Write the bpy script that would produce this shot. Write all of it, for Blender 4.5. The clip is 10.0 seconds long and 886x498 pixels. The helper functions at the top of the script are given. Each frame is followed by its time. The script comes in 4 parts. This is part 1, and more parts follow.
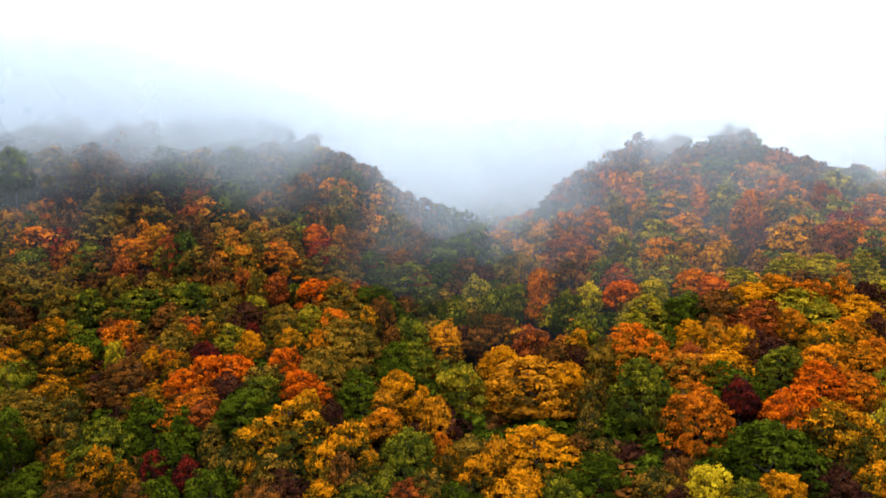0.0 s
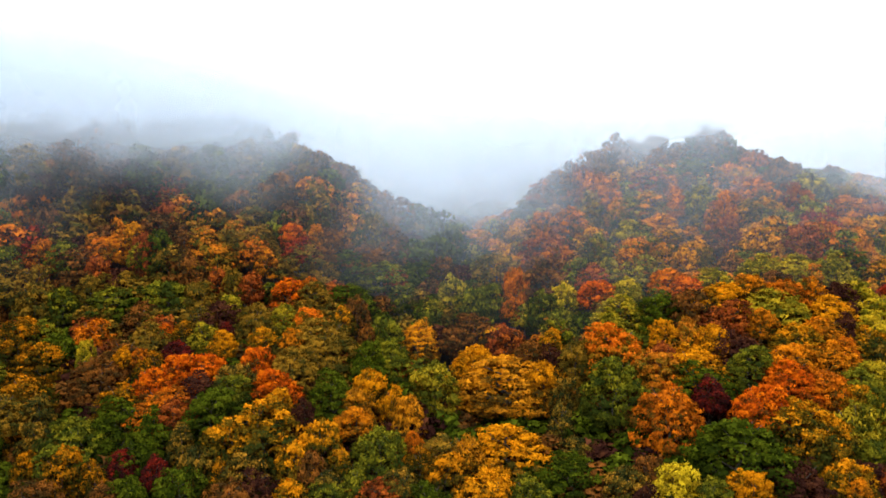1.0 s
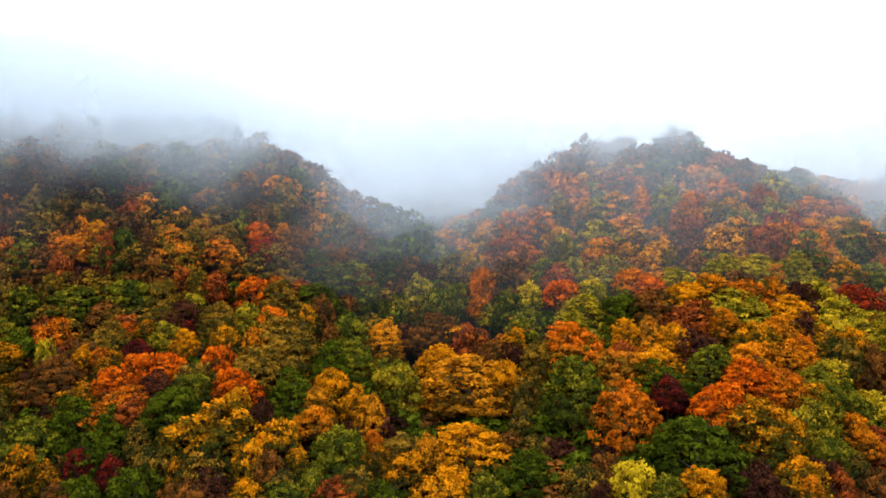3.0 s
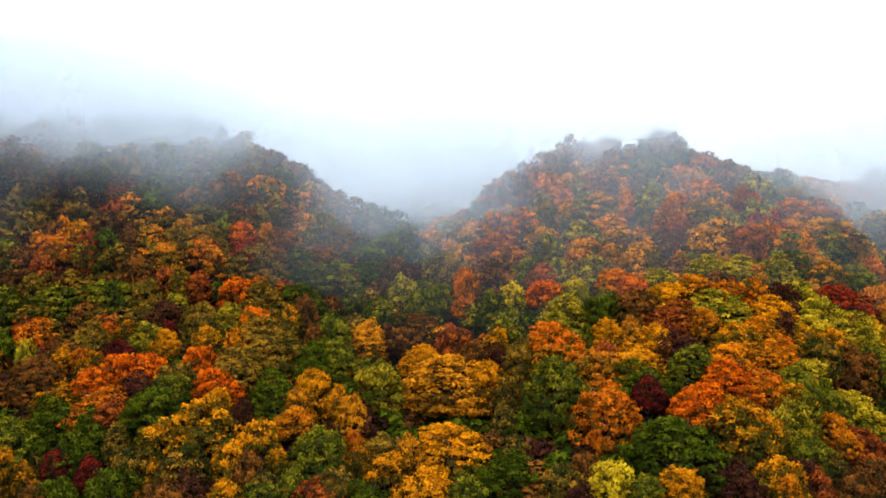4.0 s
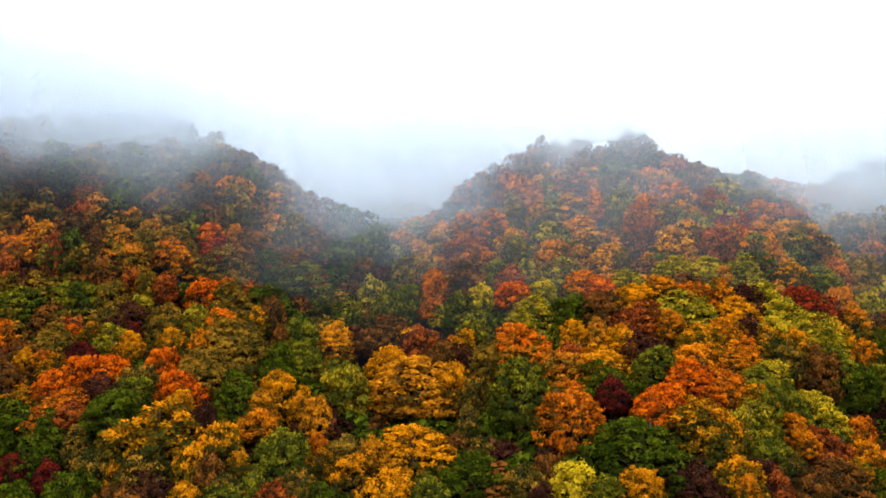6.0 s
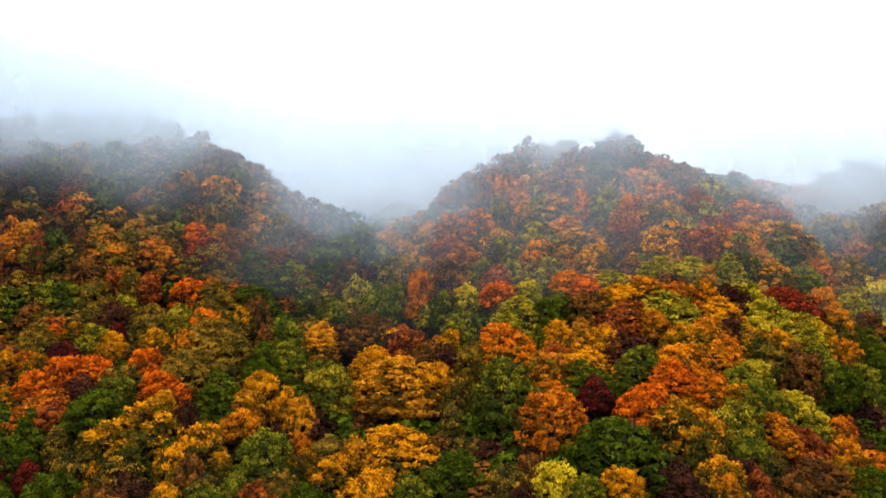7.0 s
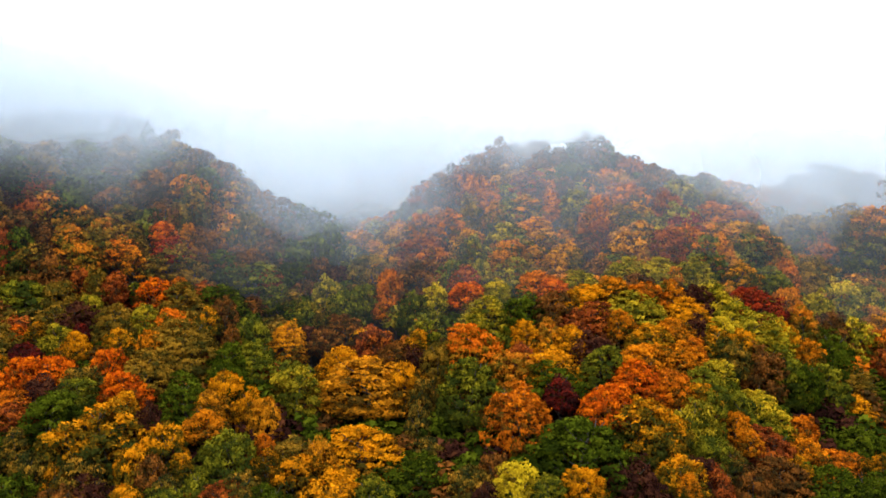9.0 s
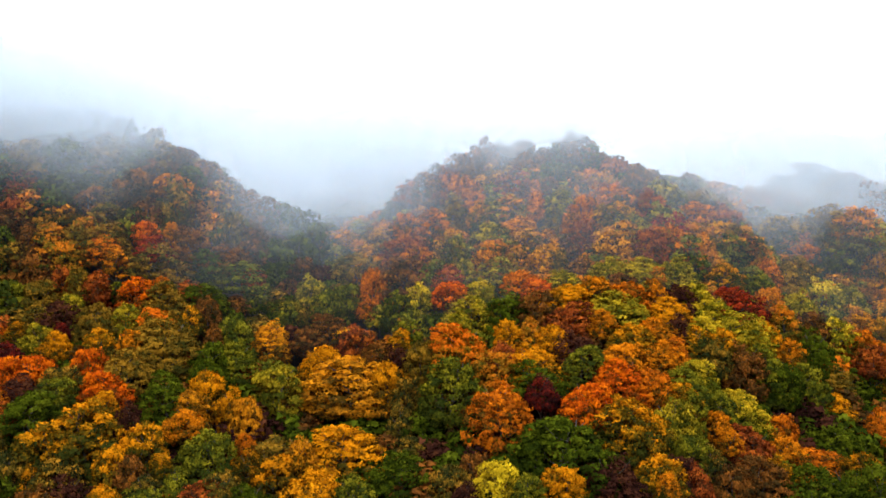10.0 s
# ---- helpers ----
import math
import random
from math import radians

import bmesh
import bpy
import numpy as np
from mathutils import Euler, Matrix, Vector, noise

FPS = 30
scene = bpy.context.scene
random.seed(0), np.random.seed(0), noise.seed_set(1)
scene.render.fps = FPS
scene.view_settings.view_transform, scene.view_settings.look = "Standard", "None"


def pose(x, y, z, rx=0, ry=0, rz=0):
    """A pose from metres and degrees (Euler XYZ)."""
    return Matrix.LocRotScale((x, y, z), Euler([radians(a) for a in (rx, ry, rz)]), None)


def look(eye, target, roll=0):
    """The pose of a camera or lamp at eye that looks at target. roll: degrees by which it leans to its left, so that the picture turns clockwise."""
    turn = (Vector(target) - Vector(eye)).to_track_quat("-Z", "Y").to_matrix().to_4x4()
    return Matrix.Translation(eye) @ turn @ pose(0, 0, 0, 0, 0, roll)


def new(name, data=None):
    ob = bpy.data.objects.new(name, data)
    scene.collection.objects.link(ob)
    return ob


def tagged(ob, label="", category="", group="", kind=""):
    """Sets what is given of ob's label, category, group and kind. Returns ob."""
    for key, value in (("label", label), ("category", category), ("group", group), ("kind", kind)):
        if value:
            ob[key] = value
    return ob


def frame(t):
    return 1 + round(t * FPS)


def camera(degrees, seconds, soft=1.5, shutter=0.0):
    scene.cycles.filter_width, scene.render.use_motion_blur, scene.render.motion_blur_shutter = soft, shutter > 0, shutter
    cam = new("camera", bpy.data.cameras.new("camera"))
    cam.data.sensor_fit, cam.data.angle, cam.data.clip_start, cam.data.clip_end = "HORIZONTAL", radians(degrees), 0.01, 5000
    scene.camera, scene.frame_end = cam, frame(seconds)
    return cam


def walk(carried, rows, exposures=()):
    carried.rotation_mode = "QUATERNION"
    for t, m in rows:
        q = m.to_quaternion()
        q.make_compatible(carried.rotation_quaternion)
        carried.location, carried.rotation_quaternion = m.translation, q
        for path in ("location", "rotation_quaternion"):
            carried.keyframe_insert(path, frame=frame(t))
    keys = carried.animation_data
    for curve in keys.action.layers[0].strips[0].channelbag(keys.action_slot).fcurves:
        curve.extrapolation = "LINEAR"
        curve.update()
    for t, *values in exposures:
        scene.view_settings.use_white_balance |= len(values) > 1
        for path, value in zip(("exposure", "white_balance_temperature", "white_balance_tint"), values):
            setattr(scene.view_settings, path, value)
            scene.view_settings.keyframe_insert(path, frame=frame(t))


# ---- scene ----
cam = camera(59.0, 10.0, soft=1.65)
METRES, EYE, TILT, LEAN, TURN = 18.0, 70.0, -3.0, 0.0, 0.0
ROWS = [
    (0.0, 0.0, 0.0, 0.0, -0.0, 0.0, -0.0),
    (0.5, 0.0789, 0.0, -0.0095, -0.62, 0.03, -0.12),
    (1.0, 0.145, -0.0011, -0.0189, -1.04, 0.05, -0.19),
    (1.5, 0.206, -0.0029, -0.0281, -1.38, 0.07, -0.24),
    (2.0, 0.2639, -0.0048, -0.0356, -1.71, 0.09, -0.28),
    (2.5, 0.318, -0.0071, -0.0418, -2.04, 0.12, -0.31),
    (4.0, 0.4718, -0.0144, -0.0457, -3.05, 0.17, -0.41),
    (4.5, 0.5188, -0.0166, -0.0438, -3.41, 0.18, -0.43),
    (5.0, 0.5631, -0.0192, -0.0414, -3.75, 0.19, -0.44),
    (5.5, 0.6084, -0.0223, -0.0376, -4.07, 0.21, -0.46),
    (7.0, 0.7412, -0.0366, -0.0356, -5.01, 0.25, -0.52),
    (7.5, 0.7822, -0.0405, -0.0334, -5.32, 0.25, -0.55),
    (8.0, 0.8256, -0.0452, -0.031, -5.66, 0.24, -0.58),
    (8.5, 0.8678, -0.0499, -0.0278, -6.03, 0.24, -0.62),
    (9.0, 0.9094, -0.0554, -0.0242, -6.4, 0.23, -0.65),
    (9.5, 0.9524, -0.0616, -0.0215, -6.77, 0.22, -0.69),
    (10.0, 0.9929, -0.0678, -0.0184, -7.16, 0.19, -0.74),
]
walk(cam, [(t, pose(0, 0, EYE, TILT, LEAN, TURN) @ pose(METRES * x, METRES * y, METRES * z, 90 + pitch, roll, yaw)) for t, x, y, z, yaw, pitch, roll in ROWS])

# The place: a steep autumn wood on two misty hills with a gorge between them, seen from the air over the valley.
scene.cycles.transparent_max_bounces = 48

# ---- sky and sun: a bright, closed cloud cover ----
SUN_UP, SUN_TURN = 64.5, 166.0
world = bpy.data.worlds.new("overcast_sky")
scene.world = world
world.use_nodes = True
wn, wl = world.node_tree.nodes, world.node_tree.links
wn.clear()
sky = wn.new("ShaderNodeTexSky")
sky.sky_type, sky.sun_disc = "NISHITA", False
sky.sun_elevation, sky.sun_rotation = radians(SUN_UP), radians(SUN_TURN)
clear_sky = wn.new("ShaderNodeBackground")
clear_sky.inputs["Strength"].default_value = 0.05
wl.new(sky.outputs[0], clear_sky.inputs["Color"])
# Cloud cover, brightest overhead
upward = wn.new("ShaderNodeSeparateXYZ")
wl.new(wn.new("ShaderNodeTexCoord").outputs["Generated"], upward.inputs[0])
cover = wn.new("ShaderNodeMapRange")
cover.inputs["From Min"].default_value, cover.inputs["From Max"].default_value = 0.0, 1.0
cover.inputs["To Min"].default_value, cover.inputs["To Max"].default_value = 0.99, 3.7
wl.new(upward.outputs["Z"], cover.inputs["Value"])
cloud = wn.new("ShaderNodeBackground")
cloud.inputs["Color"].default_value = (0.96, 0.99, 1.0, 1)
wl.new(cover.outputs[0], cloud.inputs["Strength"])
both = wn.new("ShaderNodeAddShader")
wo = wn.new("ShaderNodeOutputWorld")
wl.new(clear_sky.outputs[0], both.inputs[0])
wl.new(cloud.outputs[0], both.inputs[1])
wl.new(both.outputs[0], wo.inputs["Surface"])

sun = new("sun", bpy.data.lights.new("sun", "SUN"))
sun.data.energy, sun.data.angle, sun.data.color = 0.55, radians(25), (1.0, 0.95, 0.88)
sun.matrix_world = look((70, 60, 300), (40, 180, 40))


# ---- materials ----
def node(tree, kind, **values):
    n = tree.nodes.new(kind)
    for key, value in values.items():
        n.inputs[key].default_value = value
    return n


def maths(tree, op, a, b=None, clamp=False):
    n = tree.nodes.new("ShaderNodeMath")
    n.operation, n.use_clamp = op, clamp
    for i, v in enumerate((a, b)):
        if v is None:
            continue
        if isinstance(v, (int, float)):
            n.inputs[i].default_value = v
        else:
            tree.links.new(v, n.inputs[i])
    return n.outputs[0]


def blank(name):
    m = bpy.data.materials.new(name)
    m.use_nodes = True
    m.node_tree.nodes.clear()
    return m, m.node_tree


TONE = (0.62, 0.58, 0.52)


def leaf_material(name, inner, middle, tips, crest=0.25, late=0.0):
    """Leaves that turn from the inner colour to that of the tips, in patches and leaf by leaf; crest: how much more the
    top has turned, which over a dark inner colour also paints in a lit top and a shaded lower crown; late: how much
    less of it has turned at all."""
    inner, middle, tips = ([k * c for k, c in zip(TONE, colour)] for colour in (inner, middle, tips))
    m, t = blank(name)
    where = t.nodes.new("ShaderNodeTexCoord").outputs["Object"]
    geo = t.nodes.new("ShaderNodeNewGeometry")
    info = t.nodes.new("ShaderNodeObjectInfo")
    shift = t.nodes.new("ShaderNodeVectorMath")
    shift.operation = "ADD"
    t.links.new(where, shift.inputs[0])
    spread = maths(t, "MULTIPLY", info.outputs["Random"], 57.0)
    t.links.new(spread, shift.inputs[1])
    patch = node(t, "ShaderNodeTexNoise", Scale=0.42, Detail=3.0, Roughness=0.6)
    t.links.new(shift.outputs[0], patch.inputs["Vector"])
    spray = node(t, "ShaderNodeTexNoise", Scale=1.9, Detail=2.0, Roughness=0.5)
    t.links.new(shift.outputs[0], spray.inputs["Vector"])
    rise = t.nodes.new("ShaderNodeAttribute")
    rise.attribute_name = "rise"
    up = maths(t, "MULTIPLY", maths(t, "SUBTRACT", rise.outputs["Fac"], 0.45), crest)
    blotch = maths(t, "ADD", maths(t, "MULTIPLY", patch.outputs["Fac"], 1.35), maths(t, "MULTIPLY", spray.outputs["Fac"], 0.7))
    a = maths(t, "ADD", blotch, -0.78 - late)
    b = maths(t, "MULTIPLY_ADD", geo.outputs["Random Per Island"], 0.20)
    t.links.new(a, b.node.inputs[2])
    c = maths(t, "MULTIPLY_ADD", info.outputs["Random"], 0.16)
    t.links.new(b, c.node.inputs[2])
    tuft = t.nodes.new("ShaderNodeAttribute")
    tuft.attribute_name = "tint"
    tufted = maths(t, "MULTIPLY", maths(t, "SUBTRACT", tuft.outputs["Fac"], 0.5), 0.78)
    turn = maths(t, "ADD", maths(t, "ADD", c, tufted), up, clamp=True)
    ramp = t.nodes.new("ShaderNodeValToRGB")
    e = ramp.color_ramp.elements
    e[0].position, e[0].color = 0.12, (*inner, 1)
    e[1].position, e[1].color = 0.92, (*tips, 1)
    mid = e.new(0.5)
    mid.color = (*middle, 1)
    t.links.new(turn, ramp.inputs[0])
    shade = t.nodes.new("ShaderNodeHueSaturation")
    t.links.new(ramp.outputs[0], shade.inputs["Color"])
    v = maths(t, "MULTIPLY_ADD", geo.outputs["Random Per Island"], 0.46)
    v.node.inputs[2].default_value = 0.76
    t.links.new(v, shade.inputs["Value"])
    skin = t.nodes.new("ShaderNodeBsdfDiffuse")
    glow = t.nodes.new("ShaderNodeBsdfTranslucent")
    for s in (skin, glow):
        t.links.new(shade.outputs[0], s.inputs["Color"])
    mix = node(t, "ShaderNodeMixShader", Fac=0.22)
    t.links.new(skin.outputs[0], mix.inputs[1])
    t.links.new(glow.outputs[0], mix.inputs[2])
    o = t.nodes.new("ShaderNodeOutputMaterial")
    t.links.new(mix.outputs[0], o.inputs["Surface"])
    return m


def rough_material(name, dark, light, scale, roughness=0.9, bump=0.4):
    m, t = blank(name)
    where = t.nodes.new("ShaderNodeTexCoord").outputs["Object"]
    big = node(t, "ShaderNodeTexNoise", Scale=scale, Detail=6.0, Roughness=0.65)
    fine = node(t, "ShaderNodeTexNoise", Scale=scale * 9, Detail=4.0, Roughness=0.7)
    for n in (big, fine):
        t.links.new(where, n.inputs["Vector"])
    f = maths(t, "ADD", maths(t, "MULTIPLY", big.outputs["Fac"], 0.6), maths(t, "MULTIPLY", fine.outputs["Fac"], 0.4))
    ramp = t.nodes.new("ShaderNodeValToRGB")
    e = ramp.color_ramp.elements
    e[0].position, e[0].color = 0.35, (*dark, 1)
    e[1].position, e[1].color = 0.68, (*light, 1)
    t.links.new(f, ramp.inputs[0])
    p = node(t, "ShaderNodeBsdfPrincipled", Roughness=roughness)
    t.links.new(ramp.outputs[0], p.inputs["Base Color"])
    bm = node(t, "ShaderNodeBump", Strength=bump, Distance=0.1)
    t.links.new(f, bm.inputs["Height"])
    t.links.new(bm.outputs[0], p.inputs["Normal"])
    o = t.nodes.new("ShaderNodeOutputMaterial")
    t.links.new(p.outputs[0], o.inputs["Surface"])
    return m


GREEN, DEEP = (0.066, 0.093, 0.006), (0.027, 0.042, 0.005)
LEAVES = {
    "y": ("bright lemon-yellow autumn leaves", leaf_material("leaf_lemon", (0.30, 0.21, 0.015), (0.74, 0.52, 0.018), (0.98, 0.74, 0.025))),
    # Gold, orange, flame and tan: inner colours darkened to paint in shade low in the crown
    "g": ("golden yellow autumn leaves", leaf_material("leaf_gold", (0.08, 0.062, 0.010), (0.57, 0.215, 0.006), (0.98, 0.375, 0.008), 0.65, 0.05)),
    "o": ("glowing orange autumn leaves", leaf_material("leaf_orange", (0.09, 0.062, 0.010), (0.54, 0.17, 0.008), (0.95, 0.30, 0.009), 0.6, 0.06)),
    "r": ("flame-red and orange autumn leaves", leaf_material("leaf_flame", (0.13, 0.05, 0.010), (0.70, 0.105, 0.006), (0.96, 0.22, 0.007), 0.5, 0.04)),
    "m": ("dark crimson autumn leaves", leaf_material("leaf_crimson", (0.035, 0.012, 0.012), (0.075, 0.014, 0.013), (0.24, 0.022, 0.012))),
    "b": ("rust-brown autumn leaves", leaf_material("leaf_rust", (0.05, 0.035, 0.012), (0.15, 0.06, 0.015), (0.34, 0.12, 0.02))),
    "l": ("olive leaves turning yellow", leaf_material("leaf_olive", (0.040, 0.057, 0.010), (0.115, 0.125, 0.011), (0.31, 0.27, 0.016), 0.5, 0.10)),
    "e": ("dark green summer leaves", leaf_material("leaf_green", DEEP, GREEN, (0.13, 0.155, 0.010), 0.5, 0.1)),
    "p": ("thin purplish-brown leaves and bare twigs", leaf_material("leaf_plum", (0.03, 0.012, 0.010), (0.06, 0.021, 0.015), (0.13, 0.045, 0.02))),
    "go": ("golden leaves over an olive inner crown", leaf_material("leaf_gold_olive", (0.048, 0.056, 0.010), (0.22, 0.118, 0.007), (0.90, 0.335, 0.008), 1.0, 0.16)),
    # Darker copy of the gold over olive; its colour carries the shade, mostly in the west
    "od": ("golden leaves over olive, coloured darker for shade", leaf_material("leaf_gold_olive_shaded", (0.034, 0.036, 0.007), (0.145, 0.074, 0.006), (0.70, 0.25, 0.007), 0.9, 0.18)),
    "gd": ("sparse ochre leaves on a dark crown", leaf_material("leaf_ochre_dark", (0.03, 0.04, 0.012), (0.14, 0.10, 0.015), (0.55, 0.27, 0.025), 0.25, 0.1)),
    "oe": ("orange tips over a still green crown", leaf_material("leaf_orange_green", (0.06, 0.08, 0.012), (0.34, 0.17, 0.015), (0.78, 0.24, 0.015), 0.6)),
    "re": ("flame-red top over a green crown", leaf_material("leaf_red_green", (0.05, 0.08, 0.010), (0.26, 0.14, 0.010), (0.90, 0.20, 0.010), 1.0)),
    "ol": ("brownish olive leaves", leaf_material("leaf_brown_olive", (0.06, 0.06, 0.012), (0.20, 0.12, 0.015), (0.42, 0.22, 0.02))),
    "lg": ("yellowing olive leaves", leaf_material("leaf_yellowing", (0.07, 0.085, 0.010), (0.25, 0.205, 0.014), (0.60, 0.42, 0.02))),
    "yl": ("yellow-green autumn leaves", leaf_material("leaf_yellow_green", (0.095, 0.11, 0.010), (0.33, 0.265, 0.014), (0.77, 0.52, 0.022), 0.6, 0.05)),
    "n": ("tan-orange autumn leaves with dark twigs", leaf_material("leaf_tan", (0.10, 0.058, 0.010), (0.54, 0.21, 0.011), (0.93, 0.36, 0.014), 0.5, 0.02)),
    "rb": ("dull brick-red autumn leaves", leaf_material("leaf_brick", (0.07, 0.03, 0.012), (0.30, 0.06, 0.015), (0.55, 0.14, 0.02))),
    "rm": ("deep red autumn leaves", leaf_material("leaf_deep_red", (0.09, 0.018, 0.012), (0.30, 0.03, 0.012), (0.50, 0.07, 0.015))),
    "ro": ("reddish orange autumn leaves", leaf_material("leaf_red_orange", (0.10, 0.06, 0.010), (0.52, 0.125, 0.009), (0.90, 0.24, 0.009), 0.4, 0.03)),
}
bark = rough_material("bark", (0.02, 0.015, 0.012), (0.09, 0.07, 0.055), 1.6, 0.9, 0.6)
litter = rough_material("leaf_litter", (0.014, 0.010, 0.007), (0.05, 0.03, 0.014), 0.35, 0.95, 0.8)


# ---- the lie of the land ----
EAST = [-190 + 40 * i for i in range(12)]
NORTH = [100 + 34 * i for i in range(8)]
RISE = [
    [0.0, 0.0, 0.0, 1.5, 1.8, 3.1, 5.7, 3.5, 2.8, 0.2, 0.0, 0.0],
    [0.0, -0.1, -3.4, -3.8, 3.5, -3.4, 3.8, 1.0, -4.9, -1.7, 0.0, 0.0],
    [0.0, 0.1, -3.4, -3.6, 3.8, -6.6, 2.3, 3.2, -4.1, -6.7, -0.3, 0.0],
    [0.0, -1.2, -10.9, -4.4, -5.8, -7.8, -2.3, 0.0, 1.4, -10.0, -0.6, 0.0],
    [0.3, 5.2, 3.5, -0.5, 5.6, -7.5, 6.4, 4.2, 3.4, -1.4, -0.1, -0.1],
    [0.2, 4.2, 9.2, 11.3, 6.4, -14.4, -1.2, 7.4, 1.0, 1.0, 0.6, 0.0],
    [0.0, 0.1, 0.7, 3.2, 1.9, -1.5, -1.0, 0.5, 0.0, -0.1, 0.0, 0.0],
    [0.0, 0.0, 0.0, 0.0, 0.0, 0.0, 0.0, 0.0, 0.0, 0.0, 0.0, 0.0],
]
RISE_ARR = np.array(RISE)
GX, GY = np.array(EAST, float), np.array(NORTH, float)


def ground(x, y):
    """Height of the forest floor: a valley side that steepens into two hills with a gorge between, falling away behind their crests."""
    x, y = np.asarray(x, float), np.asarray(y, float)
    base = np.clip(10 + 0.50 * (y - 105), 4, 82) - np.clip(0.5 * (y - 262), 0, 86)
    k = np.clip((y - 236) / 24, 0, 1)
    base = base + 22 * np.exp(-(((x - 68) / 40) ** 2) - ((y - 300) / 22) ** 2)
    base = base + 20 * np.exp(-(((x - 10) / 45) ** 2) - ((y - 304) / 20) ** 2)
    base = base - 4 * k * k * (3 - 2 * k) * np.exp(-((x - 16) / 22) ** 2) * np.exp(-((np.clip(y - 270, 0, None) / 30) ** 2))
    ex = np.exp(-((x[..., None] - GX) / 33.0) ** 2)
    ey = np.exp(-((y[..., None] - GY) / 28.0) ** 2)
    return base + np.einsum("...j,ji,...i->...", ey, RISE_ARR, ex) - 14.0


def grid_mesh(name, xs, ys, height):
    gx, gy = np.meshgrid(xs, ys)
    z = height(gx, gy)
    n, m = gx.shape
    verts = np.stack([gx, gy, z], -1).reshape(-1, 3)
    idx = np.arange(n * m).reshape(n, m)
    quads = np.stack([idx[:-1, :-1], idx[:-1, 1:], idx[1:, 1:], idx[1:, :-1]], -1).reshape(-1, 4)
    me = bpy.data.meshes.new(name)
    me.from_pydata(verts.tolist(), [], quads.tolist())
    me.polygons.foreach_set("use_smooth", [True] * len(quads))
    return me


def uneven(x, y):
    return ground(x, y) + 0.35 * np.sin(x * 0.9 + 1.3 * np.sin(y * 0.37)) * np.cos(y * 0.8 + np.sin(x * 0.53))


xs = np.concatenate([np.linspace(-2500, -260, 18), np.arange(-240, 321, 3.0), np.linspace(345, 2500, 18)])
ys = np.concatenate([np.linspace(-900, 40, 14), np.arange(52, 361, 3.0), np.linspace(390, 4200, 22)])
land = new("ground", grid_mesh("ground", xs, ys, uneven))
land.data.materials.append(litter)
tagged(land, "steep forest floor covered with brown leaf litter", "ground", kind="structure")


# ---- trees ----
def crown_shape(seed, tufts, leaves, size, tall=0.9, swells=6):
    """A crown about 10 m wide and 10 * tall high, its base at z = 0, as leaf blades: a dome that swells where its heavy limbs end, covered
    with tufts, and each tuft with a spray of leaves. Also how high each leaf sits, a tint that its tuft shares and the way that its spray faces."""
    rng = np.random.default_rng(seed)
    high = 10 * tall
    limbs = rng.normal(size=(swells, 3))
    limbs[:, 2] = np.abs(limbs[:, 2]) * 0.8 - 0.15
    limbs /= np.linalg.norm(limbs, axis=1)[:, None]
    reach, spread = rng.uniform(0.14, 0.42, swells), rng.uniform(0.35, 0.62, swells)
    i = np.arange(tufts) + 0.5
    up, turn = 1 - 1.5 * i / tufts, i * 2.39996 + rng.uniform(0, 6)
    way = np.stack([np.sqrt(1 - up ** 2) * np.cos(turn), np.sqrt(1 - up ** 2) * np.sin(turn), up], 1) + rng.normal(size=(tufts, 3)) * 0.09
    way /= np.linalg.norm(way, axis=1)[:, None]
    angle = np.arccos(np.clip(way @ limbs.T, -1, 1))
    far = 0.76 + (reach * np.exp(-((angle / spread) ** 2))).max(1) + rng.normal(size=tufts) * 0.045
    middle = np.array((0, 0, 0.36 * high))
    slim = 4.7 * (1 - rng.uniform(0.0, 0.3) * np.clip(way[:, 2], 0, 1))
    ctr = middle + way * far[:, None] * np.stack([slim, slim, np.where(way[:, 2] > 0, 0.60, 0.38) * high], 1)
    way = way + np.array((0, 0, 0.25))
    way /= np.linalg.norm(way, axis=1)[:, None]
    q = 4.7 * math.sqrt(9.4 / tufts) * 0.80 * rng.uniform(0.6, 1.3, tufts)
    rad = np.stack([1.05 * q, 1.05 * q, 0.58 * q], 1)
    weight = q ** 2 * rng.uniform(0.5, 1.0, tufts)
    pick = rng.choice(tufts, leaves, p=weight / weight.sum())
    out = way[pick]
    v = rng.normal(size=(leaves, 3)) * 0.62 + 0.5 * out + np.array((0, 0, 0.34))
    v /= np.linalg.norm(v, axis=1)[:, None]
    deep = np.where(rng.random(leaves) < 0.10, rng.uniform(1.0, 1.45, leaves), 1.08 - 0.5 * rng.random(leaves) ** 1.6)
    p = ctr[pick] + v * rad[pick] * deep[:, None]
    inner = rng.random(leaves) < 0.13
    p[inner] = middle + (p[inner] - middle) * rng.uniform(0.5, 0.85, (inner.sum(), 1))
    face = v * np.array((1, 1, 1.4)) + 0.55 * out + rng.normal(size=(leaves, 3)) * 0.16 + np.array((0, 0, 0.1))
    face /= np.linalg.norm(face, axis=1)[:, None]
    n = 0.8 * face + rng.normal(size=(leaves, 3)) * 0.42
    n /= np.linalg.norm(n, axis=1)[:, None]
    side = np.cross(n, rng.normal(size=(leaves, 3)))
    side /= np.linalg.norm(side, axis=1)[:, None]
    along = np.cross(n, side)
    s = size * rng.uniform(0.55, 1.4, leaves)[:, None]
    blade = np.stack([p - along * s * 0.6 - side * s * 0.5, p + along * s * 0.75 - n * s * 0.2, p - along * s * 0.6 + side * s * 0.5], 1)
    turned = np.einsum("ij,ij->i", np.cross(blade[:, 1] - blade[:, 0], blade[:, 2] - blade[:, 0]), face) < 0
    blade[turned] = blade[turned][:, ::-1]
